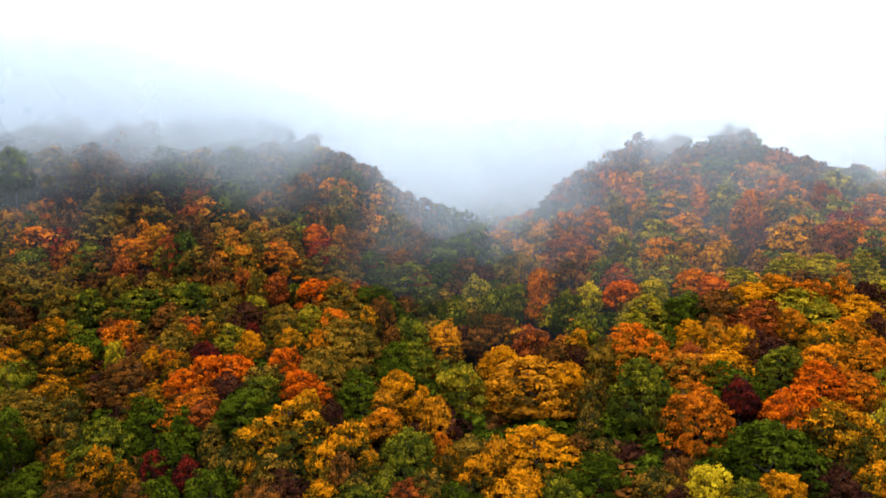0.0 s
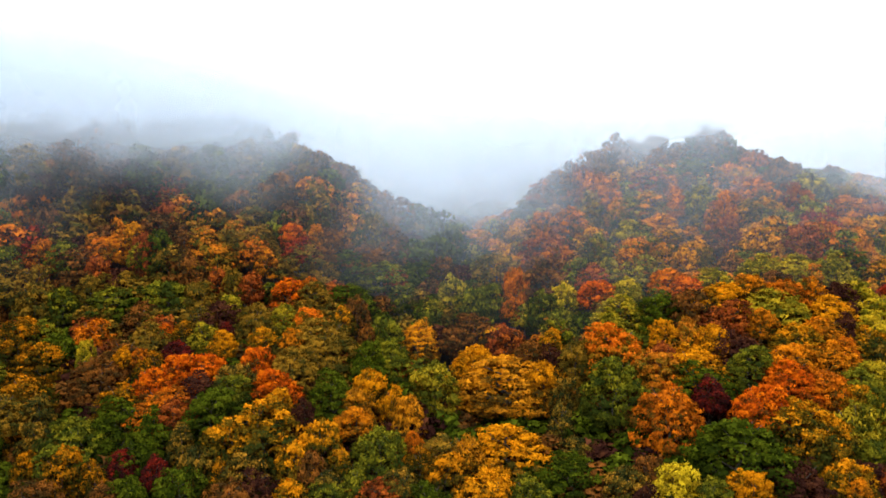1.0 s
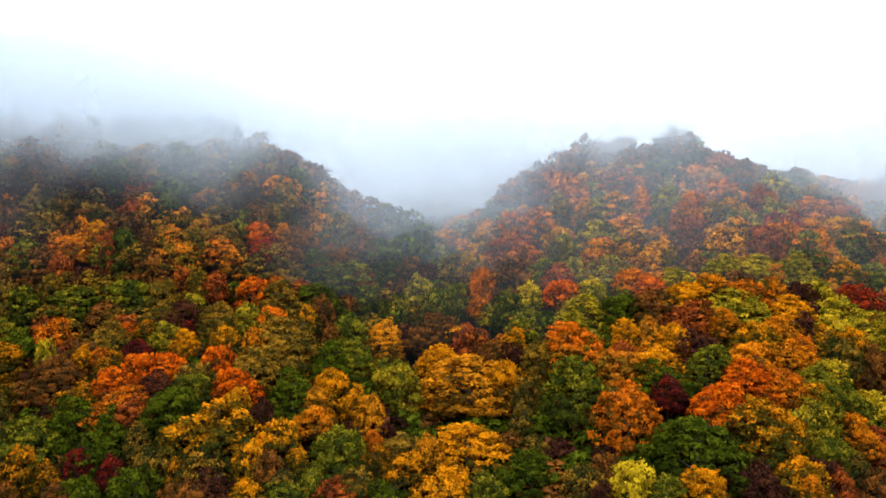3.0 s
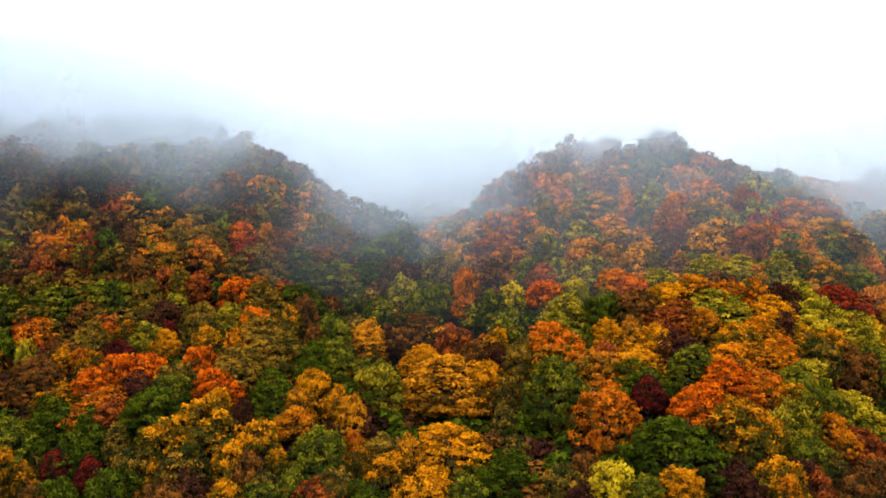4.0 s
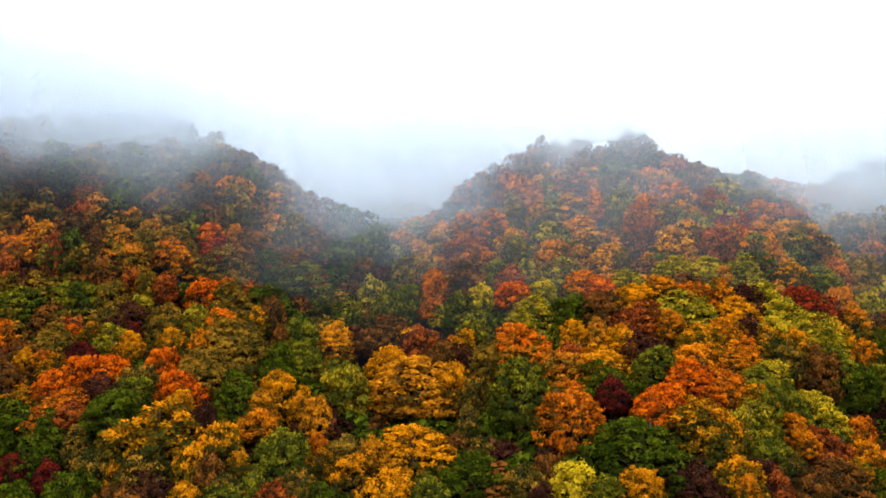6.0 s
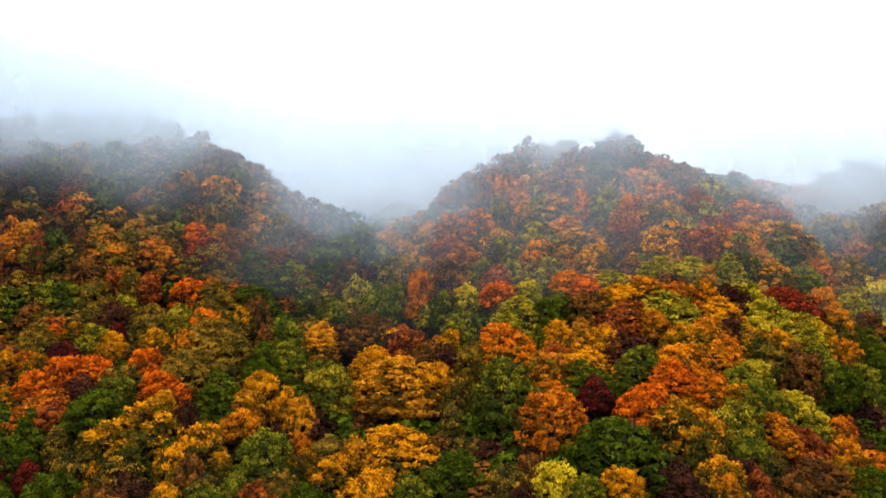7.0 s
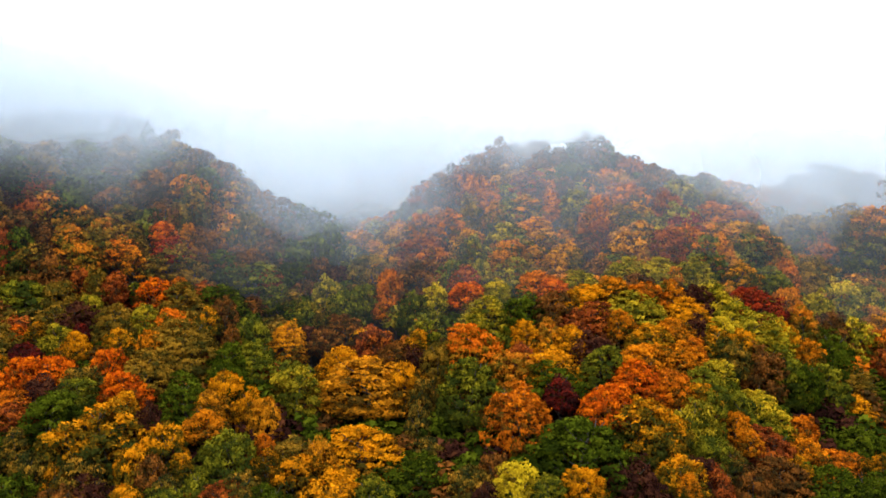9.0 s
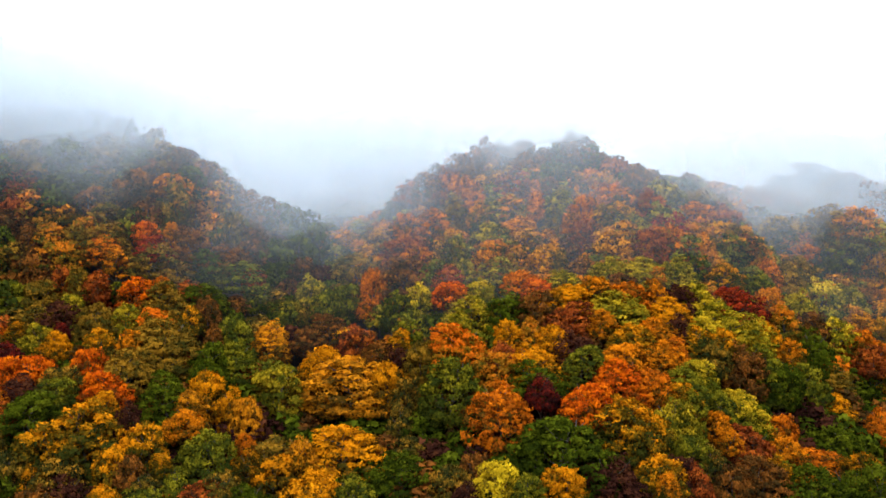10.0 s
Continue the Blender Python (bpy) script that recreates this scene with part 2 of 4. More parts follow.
    blade[..., 2] -= blade[..., 2].min() * 0.7
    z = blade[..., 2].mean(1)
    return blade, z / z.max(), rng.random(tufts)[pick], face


def leaf_mesh(name, blades, rise, tint, face):
    """Leaves as blades; each takes the light like the round spray that it belongs to."""
    me = bpy.data.meshes.new(name)
    n = len(blades)
    me.vertices.add(3 * n)
    me.vertices.foreach_set("co", blades.reshape(-1).astype(np.float32))
    me.loops.add(3 * n)
    me.loops.foreach_set("vertex_index", np.arange(3 * n, dtype=np.int32))
    me.polygons.add(n)
    me.polygons.foreach_set("loop_start", np.arange(0, 3 * n, 3, dtype=np.int32))
    me.update(calc_edges=True)
    me.polygons.foreach_set("use_smooth", np.ones(n, dtype=bool))
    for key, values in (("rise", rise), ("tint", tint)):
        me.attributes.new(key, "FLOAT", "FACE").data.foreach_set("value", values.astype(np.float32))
    me.attributes.new("custom_normal", "FLOAT_VECTOR", "POINT").data.foreach_set("vector", np.repeat(face, 3, axis=0).reshape(-1).astype(np.float32))
    return me


def crown_mesh(name, *shape):
    blades, rise, tint, face = crown_shape(*shape)
    me = leaf_mesh(name, blades, rise, tint, face)
    me.materials.append(LEAVES["l"][1])
    return me, float(blades[..., 2].max())


def tube(verts, faces, a, b, ra, rb, sides=6):
    a, b = Vector(a), Vector(b)
    turn = (b - a).to_track_quat("Z", "Y").to_matrix()
    k = len(verts)
    for c, r in ((a, ra), (b, rb)):
        for i in range(sides):
            w = 2 * math.pi * i / sides
            verts.append(c + turn @ Vector((r * math.cos(w), r * math.sin(w), 0)))
    for i in range(sides):
        j = (i + 1) % sides
        faces.append((k + i, k + j, k + sides + j, k + sides + i))


def trunk_mesh(name, seed, limbs=9):
    """A tapered trunk 10 high with forked limbs that reach into the crown."""
    rng = random.Random(seed)
    verts, faces = [], []
    p, r = Vector((0, 0, -0.6)), 0.34
    spine = [p]
    for i in range(6):
        q = Vector((rng.uniform(-0.22, 0.22) * i, rng.uniform(-0.22, 0.22) * i, 1.7 * (i + 1)))
        tube(verts, faces, p, q, r, r * 0.8)
        p, r = q, r * 0.8
        spine.append(q)
    for i in range(limbs):
        k = 2 + i % 4
        a = i * 2.4 + rng.uniform(-0.4, 0.4)
        s = spine[k]
        m = s + Vector((1.5 * math.cos(a), 1.5 * math.sin(a), rng.uniform(0.7, 1.3)))
        e = m + Vector((1.5 * math.cos(a + 0.4), 1.5 * math.sin(a + 0.4), rng.uniform(0.5, 1.4)))
        f = m + Vector((1.1 * math.cos(a - 0.7), 1.1 * math.sin(a - 0.7), rng.uniform(0.8, 1.5)))
        tube(verts, faces, s, m, 0.13, 0.085, 5)
        tube(verts, faces, m, e, 0.085, 0.03, 4)
        tube(verts, faces, m, f, 0.07, 0.025, 4)
    me = bpy.data.meshes.new(name)
    me.from_pydata([tuple(v) for v in verts], [], faces)
    me.materials.append(bark)
    return me


NEAR = [crown_mesh("crown_full", 10 + i, 130 + 6 * i, 6500, 0.305, (0.8, 0.9, 1.0, 0.85, 1.1, 0.75, 0.95, 0.85)[i], 5 + i % 4) for i in range(8)]
GIANT = [crown_mesh("crown_giant", 25 + i, 270 + 15 * i, 10800, 0.24, (0.8, 0.9, 0.85, 0.95)[i], 9 + i) for i in range(4)]
FAR = [crown_mesh("crown_far", 40 + i, 100 + 6 * i, 3600, 0.395, (0.85, 0.95, 1.1, 0.9, 1.0, 0.8)[i], 5 + i % 3) for i in range(6)]
FILL = [crown_shape(70 + i, 60 + 4 * i, 800, 0.88, (0.9, 1.05, 1.2, 1.0, 0.85)[i]) for i in range(5)]
LOW = [crown_shape(80 + i, 36, 330, 1.3, 1.0) for i in range(3)]
TRUNKS = [trunk_mesh("trunk", 5 + i) for i in range(4)]
dice = random.Random(4)
planted, wood = [], []


def tree(x, y, high, wide, deep, kind, stand, shapes):
    """One tree: a trunk and a crown of leaves, on the ground at x, y."""
    root = new("tree")
    root.empty_display_size = 0.5
    root.matrix_world = pose(x, y, float(ground(x, y)), rz=dice.uniform(0, 360))
    me, top = dice.choice(shapes)
    crown = new("crown", me)
    crown.parent = root
    crown.location = (0, 0, high - deep)
    crown.scale = (wide / 9.2, wide / 9.2, deep / top)
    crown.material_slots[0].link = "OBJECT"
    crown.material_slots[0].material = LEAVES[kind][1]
    stem = new("trunk", dice.choice(TRUNKS))
    stem.parent = root
    stem.scale = (wide / 11, wide / 11, (high - 0.2 * deep) / 10.2)
    tagged(root, "tree with " + LEAVES[kind][0] + " on steep slope", "tree", group="trees of the " + stand)


def plant(stand, rows):
    """Trees at x, y, with the height of the treetop, the width and depth of the crown, and the leaves."""
    for x, y, top, wide, deep, kind in rows:
        high = max(top - float(ground(x, y)), 5.5)
        deep = min(deep, 0.86 * high)
        planted.append((x, y, wide))
        if y > 222:
            wood.append((x, y, high, wide, deep, kind))
        else:
            tree(x, y, high, wide, deep, kind, stand, GIANT if wide > 11.0 and y < 202 else NEAR if y < 180 else FAR)


# Trees that stand out: east, north, height of the top, width and depth of the crown, leaves
plant("valley edge west", [
    (-30.2, 127.7, 24.7, 7.0, 7.8, "b"), (-65.6, 134.4, 22.7, 7.9, 8.2, "b"), (-51.1, 128.4, 24.3, 5.9, 7.0, "b"),
    (-47.9, 129.6, 24.6, 8.0, 8.5, "e"), (-40.1, 132.8, 25.5, 9.3, 10.9, "e"), (-33.4, 135.2, 26.7, 6.1, 8.9, "od"),
    (-26.9, 132.1, 25.6, 8.3, 9.0, "p"), (-20.0, 128.6, 24.5, 6.6, 6.9, "go"), (-18.2, 134.7, 27.6, 7.3, 11.2, "b"),
    (-14.7, 132.3, 24.9, 5.1, 5.3, "gd"), (-14.1, 129.1, 24.0, 6.7, 6.9, "l"), (-63.5, 141.4, 26.3, 9.9, 15.0, "od"),
    (-56.5, 137.8, 25.3, 4.9, 7.8, "od"), (-52.3, 139.9, 26.4, 5.7, 6.8, "m"), (-50.5, 142.6, 28.5, 9.8, 11.0, "e"),
    (-45.7, 138.0, 26.3, 6.3, 7.8, "m"), (-42.3, 141.3, 30.8, 5.0, 8.4, "gd"), (-38.6, 137.7, 28.1, 7.4, 12.0, "gd"),
])
plant("valley edge west", [
    (-33.4, 140.7, 32.3, 10.8, 14.4, "go"), (-29.0, 136.3, 27.2, 9.6, 9.7, "gd"), (-21.3, 137.0, 28.9, 8.3, 11.3, "go"),
    (-17.3, 140.7, 31.6, 8.0, 11.1, "go"), (-13.1, 136.4, 27.4, 3.9, 5.2, "go"), (-28.3, 144.8, 35.7, 17.2, 19.2, "go"),
])
plant("valley edge east", [
    (38.0, 124.7, 25.5, 4.7, 6.3, "p"), (43.9, 127.4, 28.0, 8.7, 12.4, "y"), (48.3, 121.4, 27.4, 5.9, 7.7, "l"),
    (54.3, 122.4, 28.3, 7.2, 9.3, "g"), (64.0, 126.7, 28.9, 12.4, 13.7, "p"), (73.6, 124.9, 25.9, 4.6, 6.4, "o"),
    (36.7, 132.5, 25.8, 8.3, 9.8, "gd"), (41.1, 134.6, 27.1, 6.4, 9.8, "b"), (56.9, 134.9, 33.8, 19.5, 18.7, "e"),
    (73.5, 129.1, 27.9, 11.1, 11.0, "go"), (77.7, 129.4, 27.4, 7.2, 9.6, "p"), (80.1, 128.2, 26.8, 7.1, 11.0, "rb"),
    (81.8, 135.5, 29.5, 7.7, 10.1, "l"), (85.5, 134.5, 27.7, 7.4, 10.0, "gd"), (87.2, 128.1, 25.7, 7.4, 9.7, "b"),
    (69.6, 139.5, 35.5, 13.4, 13.1, "go"), (73.9, 136.4, 33.9, 10.6, 14.7, "go"), (80.8, 141.9, 35.1, 11.0, 16.8, "lg"),
])
plant("valley edge east", [
    (48.0, 145.7, 38.2, 12.7, 23.4, "ro"), (65.0, 144.6, 37.6, 10.2, 10.3, "r"), (87.0, 145.9, 35.2, 6.7, 15.0, "l"),
])
plant("valley edge far east", [
    (107.1, 125.6, 25.5, 7.3, 9.8, "e"), (113.0, 125.2, 26.6, 9.6, 11.5, "e"), (96.0, 134.2, 25.7, 12.2, 13.2, "b"),
    (103.9, 128.9, 25.0, 12.2, 11.7, "e"), (116.9, 134.8, 25.5, 7.9, 10.5, "od"), (93.2, 141.8, 28.6, 4.6, 6.2, "o"),
    (98.0, 142.9, 28.6, 10.1, 12.2, "rb"), (100.8, 136.2, 25.0, 6.6, 9.5, "go"), (105.2, 143.2, 26.6, 7.9, 10.6, "o"),
    (111.9, 141.4, 24.1, 10.7, 9.2, "ro"), (92.5, 145.8, 31.2, 5.7, 8.0, "o"),
])
plant("valley edge centre", [
    (-10.3, 134.4, 25.6, 7.4, 9.7, "l"), (-6.2, 132.7, 23.6, 11.6, 9.8, "rb"), (-2.4, 132.8, 25.1, 7.3, 9.7, "gd"),
    (2.7, 128.5, 24.5, 7.2, 8.0, "e"), (13.1, 132.5, 24.9, 13.8, 11.7, "g"), (19.8, 131.4, 24.3, 7.4, 9.7, "l"),
    (0.9, 141.2, 26.3, 6.4, 8.5, "od"), (6.2, 140.0, 25.6, 11.0, 10.1, "od"), (28.8, 140.2, 25.3, 12.4, 15.0, "e"),
    (-6.8, 144.1, 29.4, 12.4, 15.0, "l"),
])
plant("lower slope west", [
    (-83.7, 149.8, 31.8, 7.9, 12.2, "e"), (-78.3, 147.4, 21.5, 11.5, 12.2, "e"), (-72.5, 146.8, 23.8, 6.6, 8.9, "od"),
    (-64.4, 149.3, 29.6, 14.1, 17.2, "l"), (-56.9, 151.4, 32.9, 12.6, 13.6, "e"), (-48.9, 146.2, 32.3, 9.1, 11.7, "e"),
    (-45.6, 148.4, 33.4, 6.7, 6.4, "rb"), (-38.6, 148.4, 35.8, 12.4, 13.4, "e"), (-26.3, 149.0, 35.6, 5.5, 6.1, "g"),
    (-20.9, 146.0, 34.2, 5.0, 8.3, "p"), (-88.4, 158.1, 23.6, 7.9, 10.5, "e"), (-88.3, 155.2, 20.1, 5.7, 9.4, "od"),
    (-86.5, 156.9, 22.3, 5.8, 9.5, "od"), (-83.3, 155.3, 33.8, 11.9, 10.8, "ol"), (-81.3, 154.5, 26.5, 7.7, 11.0, "od"),
    (-76.8, 158.4, 31.8, 8.3, 11.1, "gd"), (-73.1, 152.7, 28.1, 8.1, 10.8, "gd"), (-59.5, 159.0, 34.6, 11.5, 9.8, "od"),
])
plant("lower slope west", [
    (-49.6, 152.6, 34.6, 12.1, 10.3, "ro"), (-43.8, 157.5, 37.0, 8.3, 7.1, "p"), (-36.9, 158.6, 38.2, 8.3, 8.8, "gd"),
    (-36.0, 153.6, 37.0, 7.9, 8.6, "l"), (-28.2, 157.0, 37.8, 9.0, 8.7, "r"), (-16.7, 157.8, 36.9, 11.6, 12.7, "e"),
    (-90.6, 162.8, 38.1, 8.5, 11.3, "l"), (-84.0, 165.9, 35.4, 15.4, 13.3, "od"), (-54.2, 160.3, 36.8, 7.4, 7.2, "r"),
    (-49.7, 165.0, 39.1, 8.1, 9.1, "r"), (-44.0, 164.2, 39.5, 9.4, 10.1, "r"), (-34.0, 165.5, 40.6, 7.3, 8.8, "r"),
    (-26.0, 164.6, 40.6, 12.4, 13.1, "ol"), (-97.8, 174.7, 38.8, 4.8, 6.9, "g"), (-69.0, 169.8, 37.8, 12.6, 11.6, "b"),
    (-65.5, 173.9, 39.0, 4.1, 5.5, "g"), (-60.8, 171.9, 39.0, 3.7, 4.9, "ro"), (-56.7, 168.1, 39.0, 6.9, 8.2, "od"),
])
plant("lower slope west", [
    (-52.9, 172.3, 40.6, 7.9, 8.8, "m"), (-43.5, 169.1, 40.7, 4.3, 6.5, "od"), (-42.8, 174.4, 42.7, 5.8, 7.4, "g"),
    (-34.0, 173.3, 43.5, 7.2, 8.5, "go"), (-27.5, 171.8, 43.3, 5.8, 8.5, "o"), (-22.2, 175.5, 45.6, 18.6, 22.1, "ol"),
    (-86.0, 180.8, 38.9, 10.8, 11.0, "od"), (-75.8, 178.8, 39.7, 4.2, 8.7, "yl"), (-66.1, 176.6, 40.3, 8.6, 9.7, "b"),
    (-49.1, 180.1, 43.7, 7.4, 8.6, "lg"), (-43.8, 179.0, 43.8, 3.7, 5.0, "m"),
])
plant("lower slope centre", [
    (-11.7, 150.9, 31.7, 8.1, 7.4, "o"), (-0.2, 148.2, 27.5, 3.9, 5.6, "ro"), (4.7, 148.3, 27.1, 10.5, 9.8, "ol"),
    (10.1, 147.0, 27.3, 7.1, 10.7, "n"), (18.7, 150.2, 28.4, 16.6, 17.3, "g"), (-11.9, 155.6, 34.0, 5.3, 6.8, "n"),
    (-1.3, 159.6, 31.4, 7.6, 12.6, "n"), (29.6, 155.0, 31.7, 7.0, 11.0, "gd"), (-10.3, 165.3, 37.6, 8.5, 9.6, "e"),
    (-9.8, 161.3, 37.0, 7.6, 12.6, "g"), (-5.1, 160.6, 33.7, 6.0, 11.6, "g"), (27.3, 166.8, 37.5, 8.5, 13.7, "g"),
    (-11.4, 174.1, 40.7, 8.9, 12.0, "e"), (4.1, 169.9, 36.8, 10.5, 23.1, "lg"), (19.4, 171.5, 38.1, 23.9, 27.5, "n"),
    (25.6, 175.9, 40.2, 8.9, 10.4, "b"), (-6.8, 178.0, 39.8, 12.0, 12.2, "l"), (13.6, 179.3, 38.7, 12.3, 12.0, "g"),
])
plant("lower slope east", [
    (30.9, 147.4, 26.5, 7.7, 9.1, "gd"), (57.1, 149.0, 38.3, 7.4, 8.3, "m"), (73.5, 151.4, 40.6, 11.3, 9.8, "r"),
    (79.8, 149.7, 38.9, 9.3, 9.1, "ro"), (83.5, 148.2, 36.5, 8.0, 9.0, "go"), (88.0, 149.1, 35.9, 5.6, 8.5, "g"),
    (40.0, 156.4, 40.6, 14.3, 30.0, "l"), (49.8, 158.7, 41.0, 9.7, 11.2, "oe"), (56.9, 154.6, 39.8, 11.0, 9.3, "e"),
    (68.5, 157.5, 42.5, 11.9, 11.1, "l"), (76.3, 157.5, 42.8, 10.9, 9.3, "o"), (86.4, 159.7, 42.9, 12.6, 10.7, "o"),
    (88.4, 153.6, 38.7, 12.1, 11.2, "l"), (31.2, 160.4, 35.2, 5.6, 11.0, "gd"), (51.9, 162.7, 42.5, 8.6, 8.2, "rb"),
    (57.8, 160.8, 42.7, 15.1, 12.8, "g"), (64.2, 166.7, 45.2, 6.9, 8.8, "g"), (67.8, 165.3, 45.2, 12.5, 12.0, "p"),
])
plant("lower slope east", [
    (81.4, 165.4, 45.9, 12.5, 10.9, "go"), (89.6, 161.4, 43.3, 7.0, 7.2, "ro"), (30.1, 172.6, 40.0, 7.1, 8.3, "p"),
    (34.8, 169.7, 41.3, 7.5, 11.5, "ol"), (43.1, 170.4, 45.3, 15.2, 18.5, "re"), (54.5, 170.6, 45.9, 6.7, 9.0, "g"),
    (59.6, 170.4, 46.3, 7.6, 10.1, "oe"), (70.0, 176.0, 49.4, 14.3, 12.3, "rb"), (76.8, 171.7, 48.1, 7.4, 8.4, "o"),
    (88.0, 168.3, 46.8, 11.7, 10.4, "o"), (30.7, 178.0, 42.6, 7.0, 10.1, "go"), (44.4, 177.7, 46.3, 6.1, 7.4, "lg"),
    (64.0, 181.5, 51.7, 10.7, 12.7, "b"), (83.1, 181.1, 51.7, 18.4, 15.6, "lg"),
])
plant("lower slope far east", [
    (95.1, 150.2, 34.2, 7.7, 10.9, "l"), (109.2, 151.7, 28.6, 7.0, 9.4, "ro"), (121.8, 151.8, 26.8, 12.2, 17.2, "e"),
    (92.6, 155.9, 39.5, 8.4, 9.5, "yl"), (100.5, 152.3, 33.6, 11.4, 14.7, "yl"), (137.9, 159.5, 27.8, 7.5, 16.2, "ro"),
    (97.5, 166.9, 45.0, 10.3, 10.0, "go"), (99.3, 162.9, 42.5, 8.7, 9.9, "gd"), (103.0, 167.4, 44.3, 9.0, 10.1, "go"),
    (106.5, 164.2, 42.4, 12.9, 15.6, "b"), (113.6, 164.2, 41.2, 11.6, 15.7, "l"), (115.0, 161.6, 37.9, 8.8, 11.7, "e"),
    (124.1, 166.6, 36.8, 10.8, 12.5, "l"), (130.3, 165.5, 29.3, 8.8, 14.6, "g"), (93.4, 169.4, 47.8, 7.6, 12.1, "p"),
    (101.5, 172.2, 47.5, 12.0, 12.2, "yl"), (109.6, 174.6, 47.3, 15.9, 14.5, "lg"), (115.4, 175.3, 46.4, 13.4, 12.9, "yl"),
])
plant("lower slope far east", [
    (119.1, 174.5, 45.2, 7.9, 10.6, "g"), (121.6, 169.3, 41.6, 6.6, 10.4, "o"), (131.5, 175.4, 43.4, 9.8, 15.1, "e"),
    (134.9, 172.9, 35.4, 11.2, 13.0, "ol"), (137.8, 169.5, 28.0, 9.7, 12.9, "e"), (95.6, 179.6, 50.5, 13.0, 11.1, "g"),
    (107.2, 182.0, 51.7, 15.7, 15.0, "yl"), (143.6, 177.2, 33.1, 10.0, 13.4, "e"), (148.1, 181.6, 42.2, 10.2, 11.5, "ro"),
    (148.1, 176.5, 38.9, 10.0, 9.2, "rb"), (150.4, 180.0, 29.5, 9.6, 12.9, "e"), (151.9, 180.7, 34.1, 9.0, 13.7, "g"),
])
plant("west hill foot", [
    (-62.1, 182.7, 43.6, 12.2, 15.3, "ol"), (-55.0, 183.4, 43.5, 5.2, 6.6, "od"), (-96.8, 189.2, 43.5, 14.4, 21.3, "od"),
    (-83.6, 184.1, 40.7, 9.5, 12.8, "e"), (-79.3, 191.6, 42.7, 9.3, 10.4, "ro"), (-59.5, 184.5, 42.6, 3.5, 4.3, "r"),
    (-52.7, 189.8, 46.4, 9.0, 8.4, "ol"), (-47.7, 189.4, 47.7, 9.2, 10.4, "p"), (-37.8, 184.9, 47.8, 11.4, 12.9, "ol"),
    (-31.6, 184.6, 47.6, 6.5, 9.8, "lg"), (-25.7, 185.5, 46.3, 11.0, 9.4, "re"), (-18.3, 191.2, 46.1, 5.8, 8.6, "go"),
    (-92.7, 192.6, 42.7, 9.9, 13.3, "l"), (-83.9, 199.4, 45.0, 7.5, 8.8, "ol"), (-79.0, 199.1, 45.6, 5.3, 8.8, "ol"),
    (-69.6, 197.6, 46.7, 9.6, 10.8, "b"), (-46.5, 193.5, 48.6, 5.8, 6.6, "lg"), (-15.6, 196.6, 48.3, 6.9, 15.6, "b"),
])
plant("west hill foot", [
    (-92.2, 203.8, 49.4, 8.8, 11.8, "l"), (-65.3, 202.8, 51.3, 13.4, 15.8, "l"), (-55.8, 201.5, 51.3, 9.5, 10.6, "ol"),
    (-47.9, 203.4, 54.5, 6.1, 12.9, "ol"), (-43.5, 202.7, 53.6, 6.7, 9.0, "rb"), (-33.5, 201.2, 52.2, 8.7, 9.6, "r"),
    (-27.6, 201.5, 51.2, 13.3, 13.2, "ol"),
])
plant("far shoulder", [
    (127.9, 183.1, 48.2, 8.3, 11.1, "oe"), (142.3, 182.8, 45.2, 9.6, 18.0, "yl"), (116.5, 185.9, 52.3, 14.6, 13.2, "rm"),
    (127.6, 189.2, 52.1, 7.9, 10.6, "o"), (137.0, 191.6, 51.5, 10.6, 16.4, "lg"), (137.3, 184.8, 46.4, 10.3, 13.8, "b"),
    (160.3, 189.9, 44.2, 9.0, 12.1, "go"), (119.0, 198.9, 58.3, 12.2, 11.9, "go"), (157.2, 195.3, 46.2, 12.3, 14.6, "n"),
    (128.3, 200.2, 56.8, 13.9, 12.0, "l"), (136.3, 205.8, 58.8, 9.3, 12.4, "ro"), (143.0, 206.1, 57.4, 11.0, 14.7, "ol"),
    (150.7, 203.0, 53.5, 14.7, 18.3, "yl"), (159.2, 206.0, 51.7, 11.4, 15.3, "lg"), (126.0, 210.8, 66.2, 11.1, 14.9, "l"),
    (126.6, 215.1, 68.7, 19.7, 17.6, "go"), (133.5, 213.7, 65.6, 9.2, 12.8, "ro"), (135.9, 210.8, 62.5, 9.5, 12.7, "oe"),
])
plant("far shoulder", [
    (148.7, 212.0, 59.3, 11.6, 15.6, "ol"), (170.7, 215.3, 56.0, 12.0, 11.0, "oe"), (172.2, 211.8, 51.3, 10.0, 15.9, "oe"),
    (173.9, 213.6, 70.5, 11.9, 13.4, "lg"), (175.3, 211.3, 52.9, 11.1, 14.8, "o"), (175.5, 212.1, 61.3, 11.8, 15.8, "g"),
    (121.4, 221.8, 74.3, 11.7, 10.7, "ro"), (133.8, 217.5, 68.6, 6.9, 12.1, "l"), (134.0, 222.8, 72.0, 8.9, 12.4, "b"),
    (155.0, 222.1, 66.4, 11.8, 14.8, "ro"), (164.5, 220.9, 74.7, 14.0, 16.3, "ol"), (166.3, 220.3, 67.7, 15.9, 16.2, "l"),
    (168.8, 217.5, 59.3, 13.9, 13.6, "lg"), (171.1, 217.0, 73.8, 15.3, 13.5, "o"), (130.0, 225.0, 74.5, 13.7, 13.4, "rb"),
    (148.9, 226.6, 71.3, 15.0, 21.3, "ol"), (155.0, 226.1, 70.7, 11.6, 15.5, "ol"),
])
